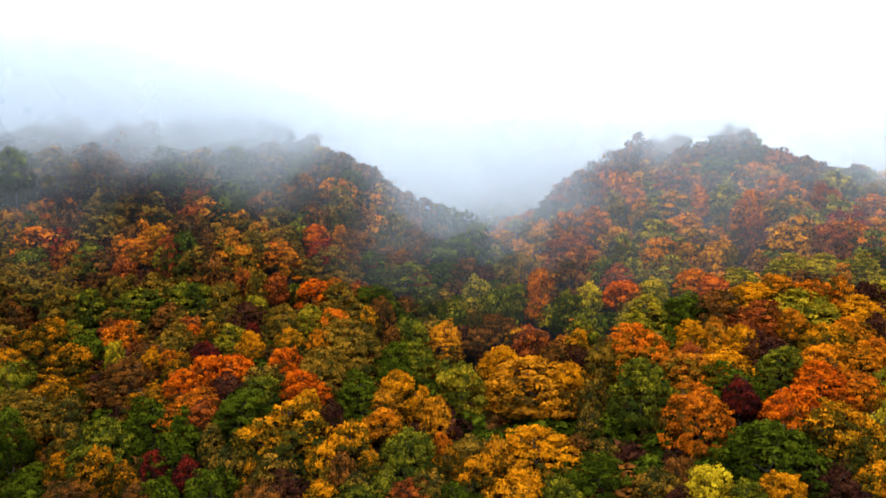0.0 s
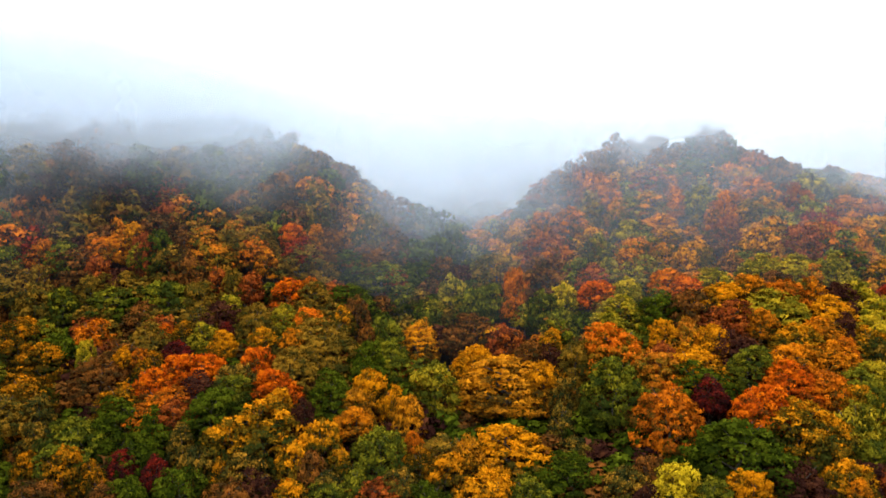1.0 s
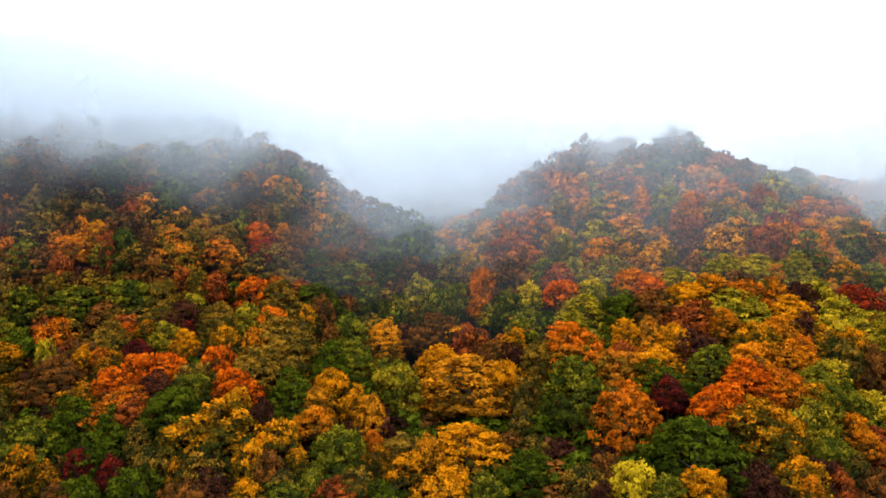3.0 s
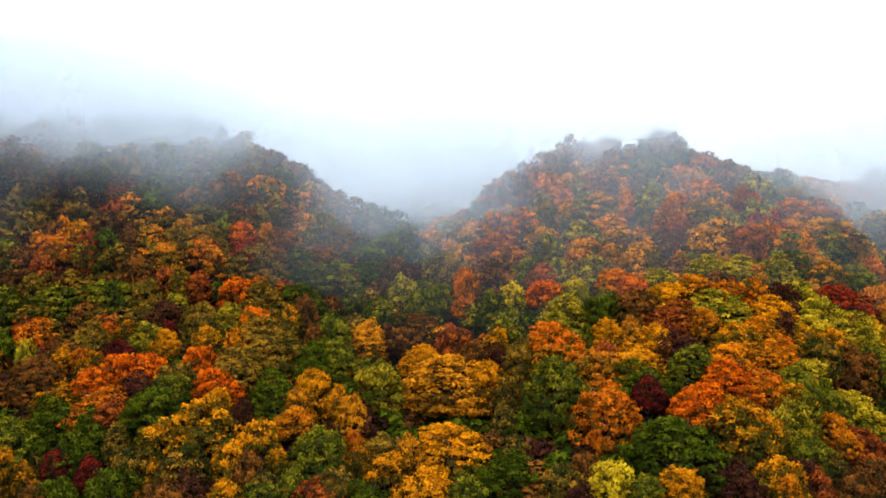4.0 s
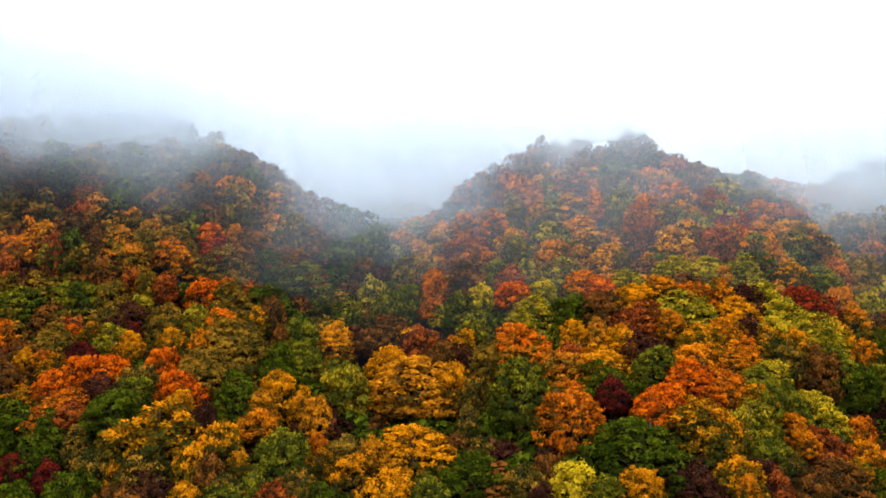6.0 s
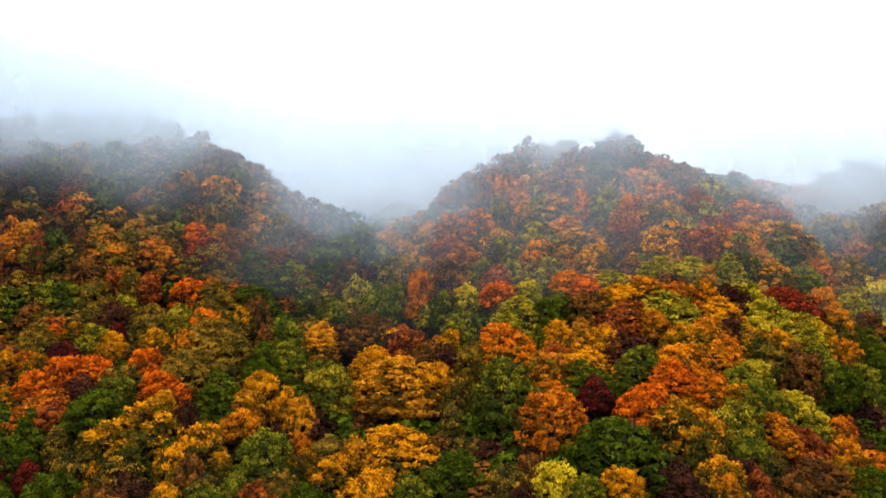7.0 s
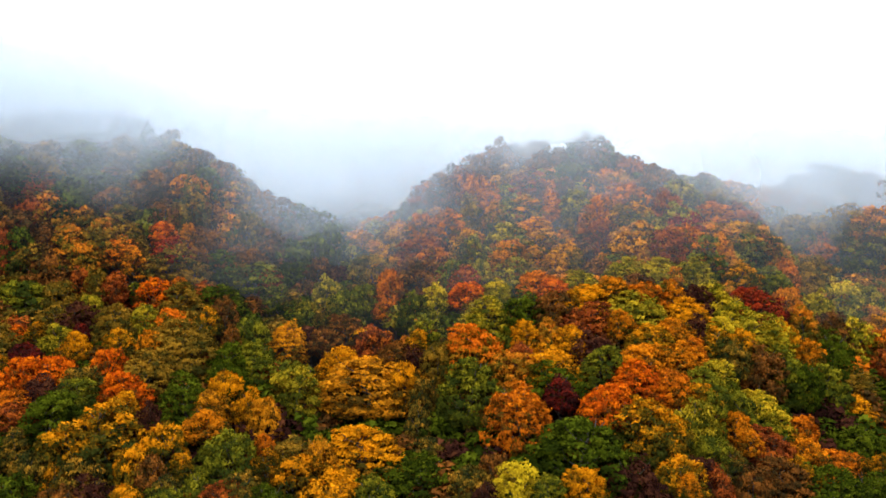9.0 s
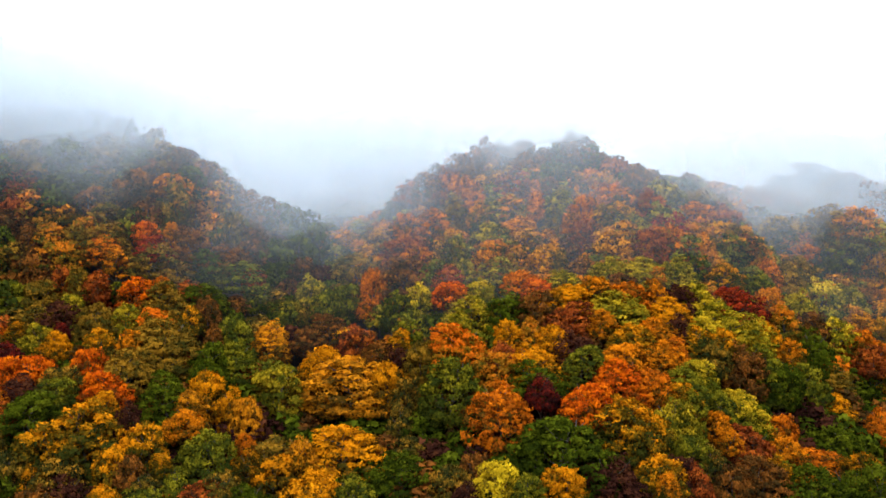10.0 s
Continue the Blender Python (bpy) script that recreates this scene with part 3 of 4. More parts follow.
plant("gorge mouth", [
    (-12.0, 184.2, 42.9, 4.7, 9.5, "b"), (-7.8, 188.3, 43.9, 9.7, 17.0, "l"), (20.7, 185.9, 42.9, 9.6, 12.9, "rb"),
    (-0.3, 192.3, 43.1, 11.7, 18.1, "g"), (14.1, 194.5, 43.8, 13.1, 13.4, "b"), (23.9, 198.0, 48.4, 5.5, 7.7, "ro"),
    (14.9, 203.2, 49.3, 10.4, 16.2, "l"), (18.9, 203.9, 50.8, 8.9, 11.9, "l"), (25.2, 203.4, 55.0, 7.2, 15.8, "ro"),
])
plant("east hill foot", [
    (34.2, 185.3, 46.4, 9.3, 12.5, "l"), (48.0, 186.1, 49.8, 13.8, 11.7, "lg"), (57.6, 184.6, 51.9, 13.7, 14.8, "e"),
    (65.6, 189.7, 53.6, 8.4, 7.1, "r"), (71.8, 184.6, 52.8, 14.1, 12.0, "g"), (73.4, 191.7, 55.6, 11.5, 9.8, "lg"),
    (79.7, 187.1, 54.6, 8.3, 7.0, "o"), (87.1, 189.7, 55.1, 10.0, 8.5, "b"), (87.7, 184.7, 53.4, 10.3, 9.8, "ro"),
    (95.6, 186.0, 54.0, 7.4, 11.1, "o"), (99.8, 184.2, 52.8, 12.7, 13.0, "p"), (105.6, 188.9, 53.9, 10.0, 9.6, "lg"),
    (31.1, 194.9, 50.2, 8.5, 13.1, "l"), (36.7, 194.7, 52.1, 7.3, 12.3, "yl"), (44.7, 195.0, 52.3, 9.8, 8.3, "r"),
    (52.2, 193.1, 53.2, 6.9, 7.6, "yl"), (62.5, 194.2, 55.3, 10.1, 8.9, "ro"), (86.9, 196.8, 58.9, 13.5, 11.6, "lg"),
])
plant("east hill foot", [
    (96.1, 197.4, 59.0, 13.6, 11.5, "lg"), (98.1, 193.4, 56.6, 6.1, 6.0, "o"), (104.9, 196.7, 59.1, 12.0, 11.7, "lg"),
    (45.0, 201.6, 56.1, 8.8, 11.4, "rb"), (49.7, 202.9, 57.6, 5.6, 9.3, "lg"), (57.4, 203.5, 58.3, 10.5, 9.7, "lg"),
    (69.3, 202.8, 60.1, 7.3, 9.8, "g"),
])
plant("west hill flank", [
    (-115.3, 208.0, 55.6, 7.4, 9.8, "ol"), (-111.5, 204.0, 48.7, 8.9, 11.9, "b"), (-99.8, 204.3, 50.7, 10.5, 14.0, "ol"),
    (-78.9, 205.1, 49.4, 14.3, 14.9, "l"), (-52.7, 206.0, 54.6, 6.2, 9.1, "rb"), (-28.5, 206.1, 51.9, 3.9, 4.4, "ro"),
    (-18.3, 205.9, 50.2, 12.1, 14.0, "e"), (2.4, 205.4, 47.4, 8.9, 14.1, "e"), (3.9, 205.0, 46.4, 7.3, 9.7, "lg"),
    (-111.1, 210.6, 55.5, 17.5, 14.9, "ol"), (-102.1, 209.1, 54.8, 10.7, 14.3, "ol"), (-87.2, 209.1, 52.0, 6.5, 8.7, "ol"),
    (-87.1, 214.3, 57.3, 7.5, 11.2, "rb"), (-83.8, 210.1, 52.6, 5.3, 7.0, "ol"), (-78.0, 210.0, 53.0, 8.2, 7.7, "ol"),
    (-77.0, 214.8, 60.5, 4.7, 7.7, "yl"), (-75.1, 215.6, 63.5, 7.4, 16.7, "rb"), (-67.1, 213.7, 59.9, 10.7, 12.0, "ol"),
])
plant("west hill flank", [
    (-60.4, 211.2, 58.5, 10.6, 14.1, "b"), (-55.6, 215.0, 61.4, 12.4, 12.1, "oe"), (-46.2, 215.8, 62.2, 10.5, 10.0, "ro"),
    (-41.4, 211.7, 59.7, 6.4, 9.8, "o"), (-32.8, 215.6, 62.1, 9.2, 8.2, "rm"), (-32.4, 215.0, 60.1, 14.2, 12.2, "ol"),
    (-26.8, 213.3, 56.4, 10.8, 12.2, "ol"), (-3.9, 211.3, 49.8, 10.8, 12.2, "l"), (8.8, 209.1, 53.0, 8.4, 21.3, "lg"),
    (-119.9, 220.3, 65.0, 8.8, 14.2, "ol"), (-115.7, 223.0, 65.9, 13.1, 14.3, "ro"), (-113.1, 216.1, 59.5, 11.1, 11.6, "l"),
    (-109.0, 222.4, 65.1, 9.6, 10.5, "rm"), (-104.1, 218.5, 61.2, 9.4, 12.6, "ro"), (-98.5, 218.3, 61.2, 9.4, 12.6, "l"),
    (-92.2, 217.6, 59.5, 12.4, 12.2, "b"), (-91.0, 219.9, 62.9, 4.1, 4.6, "o"), (-86.8, 218.7, 61.8, 9.2, 8.2, "ro"),
])
plant("west hill flank", [
    (-84.5, 222.3, 67.5, 5.9, 12.5, "o"), (-83.6, 218.3, 62.6, 9.2, 10.0, "o"), (-79.7, 220.6, 66.0, 5.9, 7.8, "g"),
    (-74.2, 223.3, 68.8, 11.1, 10.7, "b"), (-71.9, 216.8, 64.0, 10.5, 14.5, "e"), (-65.0, 216.2, 63.6, 9.1, 12.2, "b"),
    (-59.5, 218.0, 65.1, 9.2, 10.0, "oe"), (-57.1, 222.5, 69.8, 9.4, 12.6, "od"), (-51.8, 217.4, 64.5, 10.9, 12.3, "ol"),
    (-51.0, 219.9, 66.8, 7.6, 8.3, "oe"), (-44.8, 219.5, 66.0, 11.0, 10.6, "ol"), (-40.1, 222.7, 70.0, 9.5, 12.7, "l"),
    (-35.4, 218.5, 65.8, 6.6, 7.9, "r"), (-28.7, 217.8, 65.5, 4.8, 7.9, "o"), (-24.7, 218.9, 64.7, 11.0, 12.5, "b"),
    (-19.8, 217.2, 58.6, 11.0, 14.7, "e"), (-14.0, 220.0, 60.1, 11.1, 12.6, "b"), (-10.5, 216.8, 55.5, 14.4, 21.8, "l"),
])
plant("west hill flank", [
    (-6.6, 216.5, 54.0, 6.6, 9.7, "rb"), (-1.6, 223.7, 61.6, 11.4, 15.2, "e"), (0.3, 218.4, 55.7, 11.1, 14.9, "e"),
    (6.5, 217.6, 56.6, 9.7, 14.9, "b"), (-123.5, 224.2, 70.7, 11.4, 10.5, "oe"), (-122.9, 226.8, 87.6, 14.4, 14.5, "e"),
    (-117.6, 225.4, 72.8, 7.9, 12.1, "oe"), (-106.2, 225.0, 71.5, 9.7, 20.2, "b"), (-96.9, 227.9, 70.2, 13.0, 15.1, "ol"),
    (-72.4, 226.7, 72.8, 7.8, 12.8, "rb"), (-47.8, 225.2, 71.0, 11.3, 10.9, "ol"), (-36.7, 224.6, 72.3, 10.6, 14.2, "b"),
    (-29.2, 227.3, 74.2, 11.4, 12.9, "ol"), (-24.5, 227.5, 72.6, 13.2, 15.3, "b"), (-19.3, 225.1, 68.6, 7.9, 10.5, "oe"),
    (-14.8, 227.7, 69.5, 9.7, 15.5, "ol"), (-6.6, 225.5, 64.7, 11.4, 15.3, "b"), (4.7, 226.0, 63.2, 11.5, 15.4, "e"),
])
plant("east hill flank", [
    (33.8, 207.0, 57.8, 15.2, 16.4, "b"), (41.1, 205.0, 57.4, 8.9, 11.5, "l"), (54.9, 206.2, 59.7, 9.0, 9.8, "o"),
    (64.1, 206.3, 61.3, 10.7, 12.1, "oe"), (73.8, 206.9, 62.9, 9.1, 12.2, "go"), (92.6, 207.9, 68.4, 14.9, 19.2, "n"),
    (100.9, 205.4, 66.2, 10.8, 12.2, "rb"), (106.7, 207.8, 68.1, 12.6, 14.6, "ro"), (109.9, 204.3, 64.8, 14.1, 14.3, "l"),
    (116.3, 206.1, 65.6, 10.2, 14.6, "o"), (20.8, 213.3, 58.3, 12.6, 12.5, "ol"), (37.3, 211.2, 60.8, 9.2, 10.0, "ro"),
    (46.3, 214.3, 65.2, 10.4, 12.0, "go"), (48.5, 211.6, 64.0, 7.5, 12.4, "lg"), (58.5, 215.9, 67.2, 12.9, 12.6, "lg"),
    (59.1, 211.2, 63.4, 10.6, 10.1, "o"), (68.0, 214.2, 65.7, 14.2, 12.5, "go"), (84.3, 212.4, 69.8, 7.6, 14.9, "rb"),
])
plant("east hill flank", [
    (94.7, 215.9, 73.9, 14.7, 15.0, "go"), (97.4, 211.7, 70.7, 9.4, 10.2, "lg"), (110.0, 213.5, 71.2, 12.6, 12.6, "rm"),
    (116.7, 212.0, 68.6, 11.2, 10.3, "oe"), (35.4, 223.2, 69.7, 9.7, 10.6, "ro"), (36.4, 217.0, 63.8, 16.3, 13.8, "rb"),
    (42.6, 222.3, 71.0, 11.8, 12.4, "ro"), (55.8, 221.9, 73.5, 7.6, 15.4, "oe"), (67.2, 218.6, 69.1, 12.7, 10.9, "o"),
    (85.2, 218.9, 75.4, 11.4, 20.0, "ro"), (107.3, 221.5, 78.1, 11.6, 13.1, "rb"), (108.1, 216.1, 74.1, 12.7, 15.2, "lg"),
    (48.9, 225.6, 76.0, 9.8, 18.0, "ol"), (60.7, 226.4, 75.6, 9.9, 10.8, "lg"), (65.6, 226.1, 75.7, 13.5, 13.2, "oe"),
    (73.6, 227.2, 78.5, 7.8, 13.4, "ro"), (80.9, 226.5, 77.2, 10.0, 10.9, "lg"), (113.1, 227.9, 81.7, 11.6, 12.5, "lg"),
])
plant("east hill flank", [
    (117.0, 226.4, 79.5, 9.7, 11.5, "lg"),
])
plant("west hill crest", [
    (-113.8, 231.6, 88.8, 14.7, 14.8, "ol"), (-113.5, 230.3, 75.7, 11.7, 11.3, "ro"), (-102.5, 229.7, 73.2, 11.7, 13.2, "ol"),
    (-68.5, 229.1, 74.1, 11.8, 12.4, "oe"), (-61.8, 230.2, 75.3, 10.8, 14.4, "e"), (-53.8, 230.2, 75.4, 10.8, 12.1, "b"),
    (9.9, 229.3, 66.0, 8.4, 13.3, "e"), (-126.0, 235.3, 81.6, 16.8, 15.0, "e"), (-111.3, 233.1, 83.1, 14.8, 14.9, "p"),
    (-104.8, 235.8, 90.0, 15.0, 15.1, "b"), (-97.9, 233.8, 80.0, 13.3, 15.5, "ol"), (-97.6, 233.4, 87.1, 12.6, 14.5, "b"),
    (-94.3, 236.1, 75.2, 11.7, 15.7, "ol"), (-90.0, 237.6, 85.1, 14.7, 14.8, "p"), (-85.4, 234.0, 75.3, 11.6, 18.0, "ol"),
    (-82.7, 239.7, 89.5, 13.0, 15.0, "e"), (-61.0, 238.4, 80.6, 14.8, 14.9, "e"), (-41.9, 234.1, 80.6, 12.8, 14.7, "b"),
])
plant("west hill crest", [
    (-34.1, 232.0, 79.3, 6.2, 7.4, "o"), (-29.3, 232.2, 79.2, 11.3, 13.2, "oe"), (-27.6, 237.1, 82.7, 10.5, 13.5, "e"),
    (-19.3, 237.4, 78.1, 11.3, 13.6, "oe"), (-16.5, 238.0, 77.1, 6.8, 12.2, "b"), (5.7, 238.9, 69.6, 11.4, 13.7, "e"),
    (-134.2, 243.3, 95.0, 15.5, 15.6, "p"), (-126.6, 247.3, 97.1, 15.7, 15.8, "ol"), (-81.9, 241.7, 80.5, 13.1, 15.1, "e"),
    (-74.9, 240.5, 80.0, 13.8, 12.5, "rb"), (-74.8, 242.9, 89.4, 14.0, 15.2, "ol"), (-64.9, 245.9, 90.4, 13.4, 15.4, "e"),
    (-31.2, 243.5, 87.8, 6.6, 10.4, "b"), (-24.0, 241.4, 84.0, 10.7, 13.8, "b"), (-19.8, 241.6, 81.5, 8.4, 12.3, "b"),
    (-12.5, 240.6, 75.4, 10.3, 13.8, "b"), (-6.3, 244.9, 73.8, 10.5, 14.1, "b"), (-0.7, 245.0, 72.2, 11.7, 14.1, "e"),
])
plant("west hill crest", [
    (-117.9, 251.5, 98.9, 16.0, 16.1, "b"), (-107.9, 250.4, 95.4, 13.6, 15.6, "b"), (-101.5, 253.2, 97.3, 13.7, 15.8, "b"),
    (-54.1, 250.0, 83.0, 15.6, 15.7, "b"), (-53.8, 249.0, 91.7, 13.7, 15.7, "ol"), (-45.6, 251.0, 88.2, 13.0, 15.8, "e"),
    (-37.0, 251.9, 90.5, 10.7, 14.4, "ol"), (-94.2, 256.2, 98.8, 13.9, 16.0, "ol"), (-85.8, 259.5, 100.1, 14.2, 16.2, "p"),
    (-77.9, 262.2, 101.0, 14.3, 16.5, "ol"), (-69.7, 264.9, 101.3, 14.5, 16.7, "e"), (-61.2, 267.3, 101.0, 14.7, 16.9, "p"),
    (-53.4, 269.3, 99.3, 14.0, 17.0, "e"), (-46.3, 271.0, 96.2, 13.7, 18.3, "ol"),
])
plant("east hill crest", [
    (55.8, 230.9, 79.0, 7.9, 10.5, "ro"), (96.7, 228.0, 80.8, 18.5, 15.7, "ro"), (124.3, 228.5, 78.5, 11.3, 11.6, "ol"),
    (37.1, 239.3, 79.6, 8.5, 10.3, "rb"), (49.0, 239.7, 84.2, 12.0, 16.0, "rb"), (53.0, 235.4, 82.3, 10.3, 13.7, "ro"),
    (69.6, 236.0, 84.4, 11.8, 16.4, "rb"), (90.0, 236.4, 83.7, 10.0, 13.4, "o"), (94.7, 238.4, 84.6, 8.6, 11.5, "ro"),
    (97.5, 235.1, 83.7, 10.4, 10.8, "oe"), (107.6, 233.1, 85.8, 9.6, 12.8, "b"), (42.7, 242.0, 83.0, 11.7, 14.1, "b"),
    (47.4, 244.1, 85.3, 9.9, 13.2, "b"), (54.1, 247.1, 88.4, 10.0, 13.4, "b"), (83.3, 240.5, 86.6, 14.4, 16.7, "e"),
    (101.2, 247.9, 90.7, 10.2, 13.6, "b"), (105.1, 245.1, 89.1, 12.0, 13.4, "rb"), (15.9, 252.7, 64.1, 11.3, 17.3, "ol"),
])
plant("east hill crest", [
    (21.7, 251.4, 64.0, 7.3, 10.8, "ol"), (59.0, 251.8, 91.8, 9.8, 14.8, "b"), (68.5, 253.1, 92.8, 10.3, 14.9, "b"),
    (74.4, 248.1, 90.1, 8.9, 11.9, "b"), (81.2, 249.4, 91.6, 11.0, 14.7, "b"), (87.1, 252.5, 94.5, 10.7, 14.9, "e"),
    (90.7, 250.6, 97.3, 9.0, 13.7, "b"), (94.8, 249.7, 96.2, 10.2, 13.7, "b"), (97.3, 249.1, 93.3, 10.2, 14.7, "e"),
    (34.5, 262.0, 37.9, 13.1, 17.6, "l"), (64.4, 257.8, 95.4, 9.2, 14.0, "b"), (76.4, 256.2, 94.8, 12.9, 15.0, "b"),
    (30.6, 265.3, 61.5, 15.7, 13.3, "ol"), (34.4, 264.4, 64.4, 13.5, 15.3, "b"),
])
plant("far shoulder crest", [
    (132.6, 230.0, 77.0, 10.6, 11.7, "ol"), (198.3, 244.6, 82.9, 16.9, 17.0, "b"), (190.2, 251.1, 86.8, 19.4, 18.5, "b"),
    (173.3, 262.9, 86.1, 22.2, 20.9, "ol"), (180.3, 257.1, 90.4, 18.4, 18.8, "ol"),
])


# The wood between them
# West and front take dark leaves, so that their colour deepens the shade there
KINDS_WEST = ["ol", "b", "e", "p", "b", "gd", "ol", "rb", "l"]
KINDS_EAST = ["l", "lg", "go", "b", "ol", "o", "l", "oe", "ro", "n", "e", "lg"]
KINDS_FRONT = ["e", "b", "p", "e", "b", "e"]
STEP = 5.5
for j in range(44):
    for i in range(88):
        x = -190 + STEP * (i + 0.5 * (j % 2)) + dice.uniform(-1.4, 1.4)
        y = 92 + STEP * j + dice.uniform(-1.4, 1.4)
        if not -0.60 * y - 10 < x < 0.74 * y + 26 or y > (325 if -40 < x < 100 else 274):
            continue
        wide = dice.uniform(6.2, 8.8)
        if any((x - a) ** 2 + (y - b) ** 2 < (0.30 * w + 0.6) ** 2 for a, b, w in planted):
            continue
        kinds = KINDS_FRONT if y < 172 else KINDS_WEST if x < 12 else KINDS_EAST
        high = dice.uniform(7.5, 10.0) if y < 190 else dice.uniform(9.5, 12.5)
        wood.append((x, y, high, wide, min(0.95 * wide, 0.8 * high), dice.choice(kinds)))

# Bushes and saplings under the trees
for j in range(18):
    for i in range(74):
        x, y = -150 + 5.6 * i + dice.uniform(-2.2, 2.2), 92 + 5.6 * j + dice.uniform(-2.2, 2.2)
        if -0.60 * y - 6 < x < 0.74 * y + 20:
            wood.append((x, y, dice.uniform(4.0, 7.0), dice.uniform(4.8, 6.6), 4.0, dice.choice(("e", "b", "p", "e"))))

KIND_LIST = list(LEAVES)
BUSH = [crown_shape(90 + i, 16, 130, 1.9, 1.1) for i in range(3)]
parts, rises, tints, faces, mats, stems, stem_faces = [], [], [], [], [], [], []
for x, y, high, wide, deep, kind in wood:
    q, rise, tint, face = dice.choice(BUSH if high < 7.2 else LOW if y < 186 else FILL)
    a, z = dice.uniform(0, 2 * math.pi), float(ground(x, y))
    c, sn, k = math.cos(a), math.sin(a), deep / q[..., 2].max()
    w = wide / 9.6
    parts.append(np.stack([x + w * (c * q[..., 0] - sn * q[..., 1]), y + w * (sn * q[..., 0] + c * q[..., 1]), z + high - deep + k * q[..., 2]], -1))
    faces.append(np.stack([c * face[:, 0] - sn * face[:, 1], sn * face[:, 0] + c * face[:, 1], face[:, 2]], -1))
    rises.append(rise)
    tints.append((tint + 3.7 * x) % 1.0)
    mats.append(np.full(len(q), KIND_LIST.index(kind)))
    tube(stems, stem_faces, (x, y, z - 0.6), (x + dice.uniform(-0.5, 0.5), y + dice.uniform(-0.5, 0.5), z + 0.8 * high), 0.03 * wide, 0.012 * wide, 5)
backwood = new("woodland")
tagged(backwood, "dense mixed autumn wood covering the slopes between the tall trees", "woodland", kind="stuff")
me = leaf_mesh("foliage", np.concatenate(parts), np.concatenate(rises), np.concatenate(tints), np.concatenate(faces))
for k in KIND_LIST:
    me.materials.append(LEAVES[k][1])
me.polygons.foreach_set("material_index", np.concatenate(mats).astype(np.int32))
new("foliage", me).parent = backwood
me = bpy.data.meshes.new("trunks")
me.from_pydata([tuple(v) for v in stems], [], stem_faces)
me.materials.append(bark)
new("trunks", me).parent = backwood


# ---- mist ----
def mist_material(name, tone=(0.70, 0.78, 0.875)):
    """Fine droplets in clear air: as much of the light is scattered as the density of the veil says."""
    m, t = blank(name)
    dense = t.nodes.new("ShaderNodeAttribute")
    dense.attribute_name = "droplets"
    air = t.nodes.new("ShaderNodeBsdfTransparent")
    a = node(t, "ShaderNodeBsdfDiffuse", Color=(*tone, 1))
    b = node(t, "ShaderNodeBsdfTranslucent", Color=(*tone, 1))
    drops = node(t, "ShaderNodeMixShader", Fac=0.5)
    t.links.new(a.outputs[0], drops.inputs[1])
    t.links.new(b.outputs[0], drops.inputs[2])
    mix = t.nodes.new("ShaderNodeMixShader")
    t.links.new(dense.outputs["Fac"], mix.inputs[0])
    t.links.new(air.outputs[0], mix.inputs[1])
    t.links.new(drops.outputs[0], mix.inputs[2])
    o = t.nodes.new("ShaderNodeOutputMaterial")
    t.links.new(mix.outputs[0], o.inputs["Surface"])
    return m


mist_white = mist_material("mist")


def smooth(value, a, b):
    k = np.clip((value - a) / (b - a), 0, 1)
    return k * k * (3 - 2 * k)


def billow(x, y, z, octaves):
    """Soft noise from 0 to 1, about 0.5."""
    flat = [noise.fractal(Vector(p), 0.9, 2.0, octaves) for p in zip(x.ravel(), y.ravel(), z.ravel())]
    return np.clip(0.5 + 0.42 * np.array(flat).reshape(x.shape), 0, 1)


def cloud_top(x):
    """The upper edge of the low cloud, which sinks from the west hill into the gorge."""
    return np.interp(x, (-300, -121, -45, -15, 40, 120, 200), (150, 139, 121, 114, 110, 112, 120))


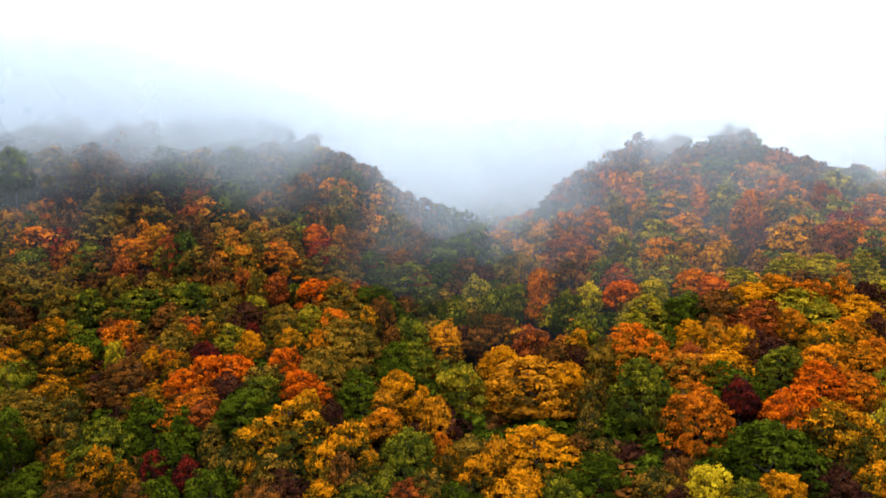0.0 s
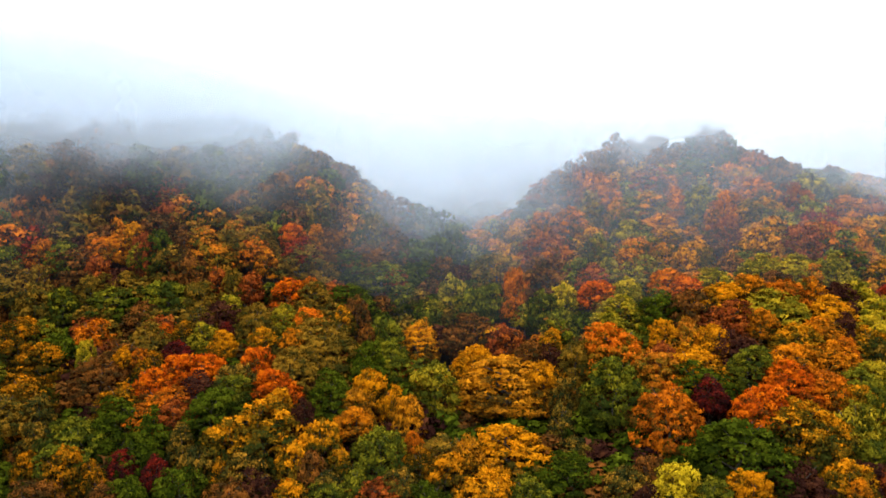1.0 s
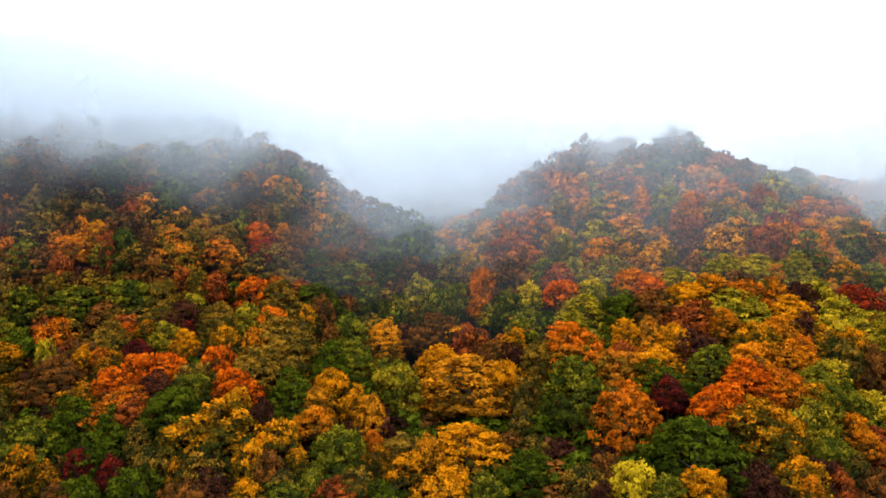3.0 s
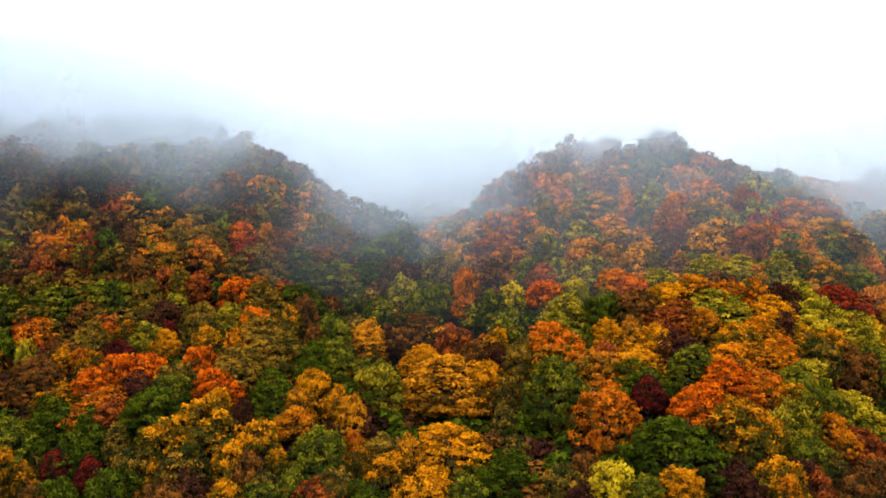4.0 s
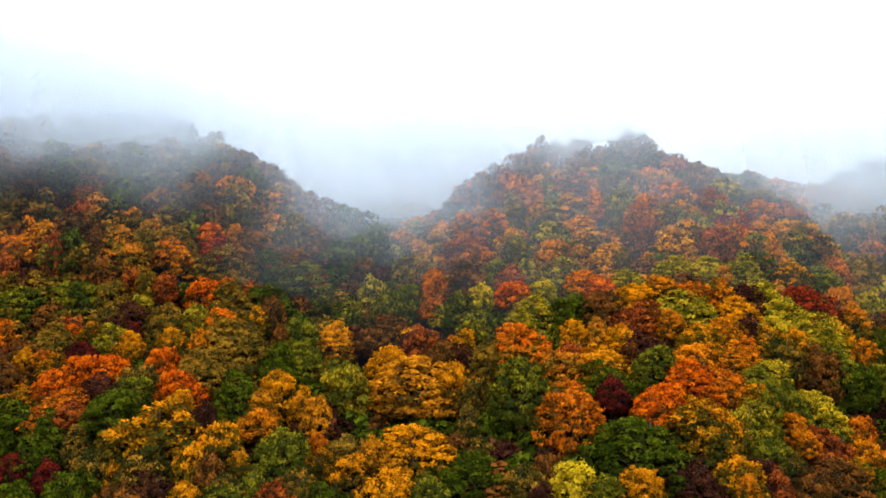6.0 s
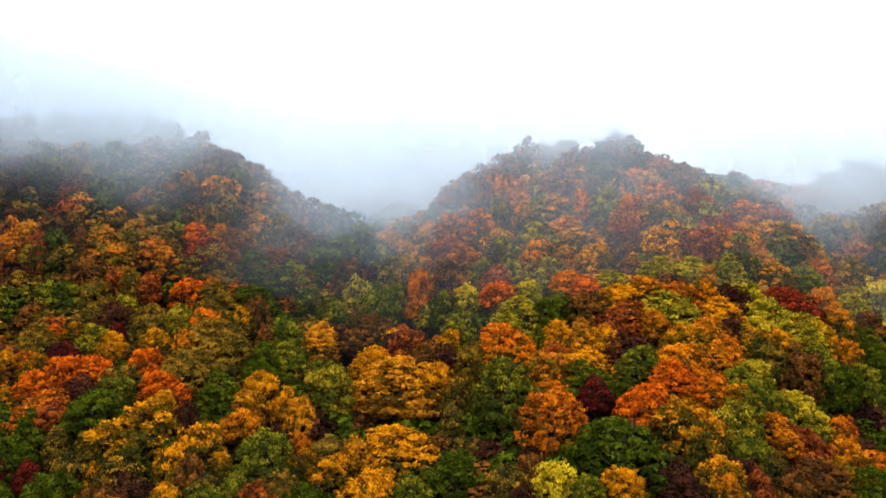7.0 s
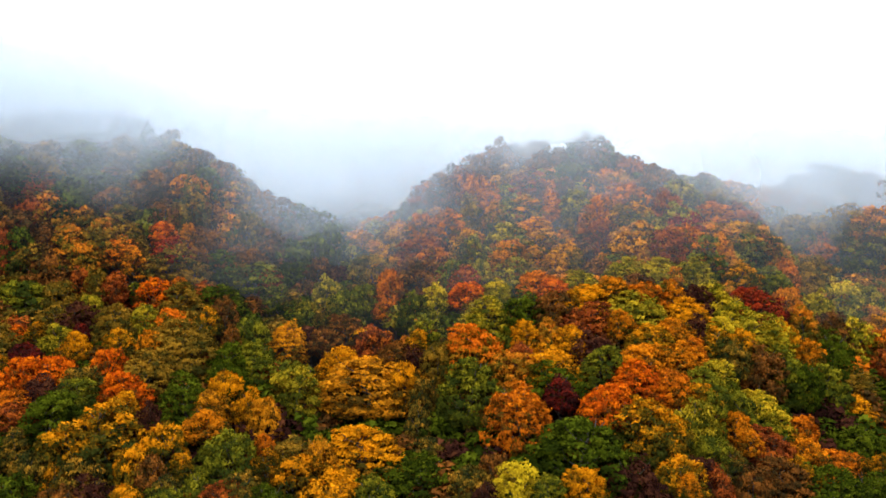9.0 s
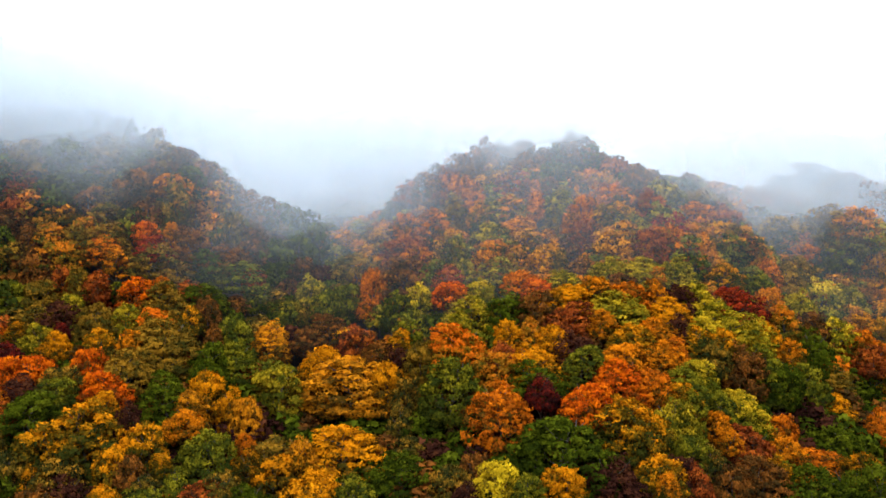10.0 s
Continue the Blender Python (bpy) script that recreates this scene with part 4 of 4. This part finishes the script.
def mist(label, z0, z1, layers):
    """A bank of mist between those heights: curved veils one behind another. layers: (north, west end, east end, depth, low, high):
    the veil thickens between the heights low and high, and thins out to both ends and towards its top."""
    bank = new("mist_bank")
    bank.location = ((layers[0][1] + layers[0][2]) / 2, layers[0][0], 0)
    tagged(bank, label, "mist", group="mist on the hills", kind="stuff")
    for y, x0, x1, depth, low, high in layers:
        us, vs = np.linspace(x0, x1, max(40, int((x1 - x0) / 3.2))), np.linspace(z0, z1, 40)
        gu, gv = np.meshgrid(us, vs)
        gy = y + 1.6 * np.sin(gu * 0.06 + y) + 1.0 * np.sin(gv * 0.09 + 0.4 * y) + 0.12 * (gv - z0)
        co = np.stack([gu - bank.location.x, gy - bank.location.y, gv], -1).reshape(-1, 3)
        idx = np.arange(gu.size).reshape(gu.shape)
        quads = np.stack([idx[:-1, :-1], idx[:-1, 1:], idx[1:, 1:], idx[1:, :-1]], -1).reshape(-1, 4)
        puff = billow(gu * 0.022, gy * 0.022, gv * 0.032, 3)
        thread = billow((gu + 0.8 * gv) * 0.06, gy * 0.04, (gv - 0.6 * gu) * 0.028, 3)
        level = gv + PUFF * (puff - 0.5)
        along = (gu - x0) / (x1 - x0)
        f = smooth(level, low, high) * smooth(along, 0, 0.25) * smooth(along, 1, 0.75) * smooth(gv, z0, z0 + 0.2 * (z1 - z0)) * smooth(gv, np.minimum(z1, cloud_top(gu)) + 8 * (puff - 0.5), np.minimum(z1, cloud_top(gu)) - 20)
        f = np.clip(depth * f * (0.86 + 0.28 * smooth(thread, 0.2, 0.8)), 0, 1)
        me = bpy.data.meshes.new("veil")
        me.from_pydata(co.tolist(), [], quads.tolist())
        me.polygons.foreach_set("use_smooth", [True] * len(quads))
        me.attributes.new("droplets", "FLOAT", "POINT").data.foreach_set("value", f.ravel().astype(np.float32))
        me.materials.append(mist_white)
        veil = new("veil", me)
        veil.parent = bank


PUFF = 34.0
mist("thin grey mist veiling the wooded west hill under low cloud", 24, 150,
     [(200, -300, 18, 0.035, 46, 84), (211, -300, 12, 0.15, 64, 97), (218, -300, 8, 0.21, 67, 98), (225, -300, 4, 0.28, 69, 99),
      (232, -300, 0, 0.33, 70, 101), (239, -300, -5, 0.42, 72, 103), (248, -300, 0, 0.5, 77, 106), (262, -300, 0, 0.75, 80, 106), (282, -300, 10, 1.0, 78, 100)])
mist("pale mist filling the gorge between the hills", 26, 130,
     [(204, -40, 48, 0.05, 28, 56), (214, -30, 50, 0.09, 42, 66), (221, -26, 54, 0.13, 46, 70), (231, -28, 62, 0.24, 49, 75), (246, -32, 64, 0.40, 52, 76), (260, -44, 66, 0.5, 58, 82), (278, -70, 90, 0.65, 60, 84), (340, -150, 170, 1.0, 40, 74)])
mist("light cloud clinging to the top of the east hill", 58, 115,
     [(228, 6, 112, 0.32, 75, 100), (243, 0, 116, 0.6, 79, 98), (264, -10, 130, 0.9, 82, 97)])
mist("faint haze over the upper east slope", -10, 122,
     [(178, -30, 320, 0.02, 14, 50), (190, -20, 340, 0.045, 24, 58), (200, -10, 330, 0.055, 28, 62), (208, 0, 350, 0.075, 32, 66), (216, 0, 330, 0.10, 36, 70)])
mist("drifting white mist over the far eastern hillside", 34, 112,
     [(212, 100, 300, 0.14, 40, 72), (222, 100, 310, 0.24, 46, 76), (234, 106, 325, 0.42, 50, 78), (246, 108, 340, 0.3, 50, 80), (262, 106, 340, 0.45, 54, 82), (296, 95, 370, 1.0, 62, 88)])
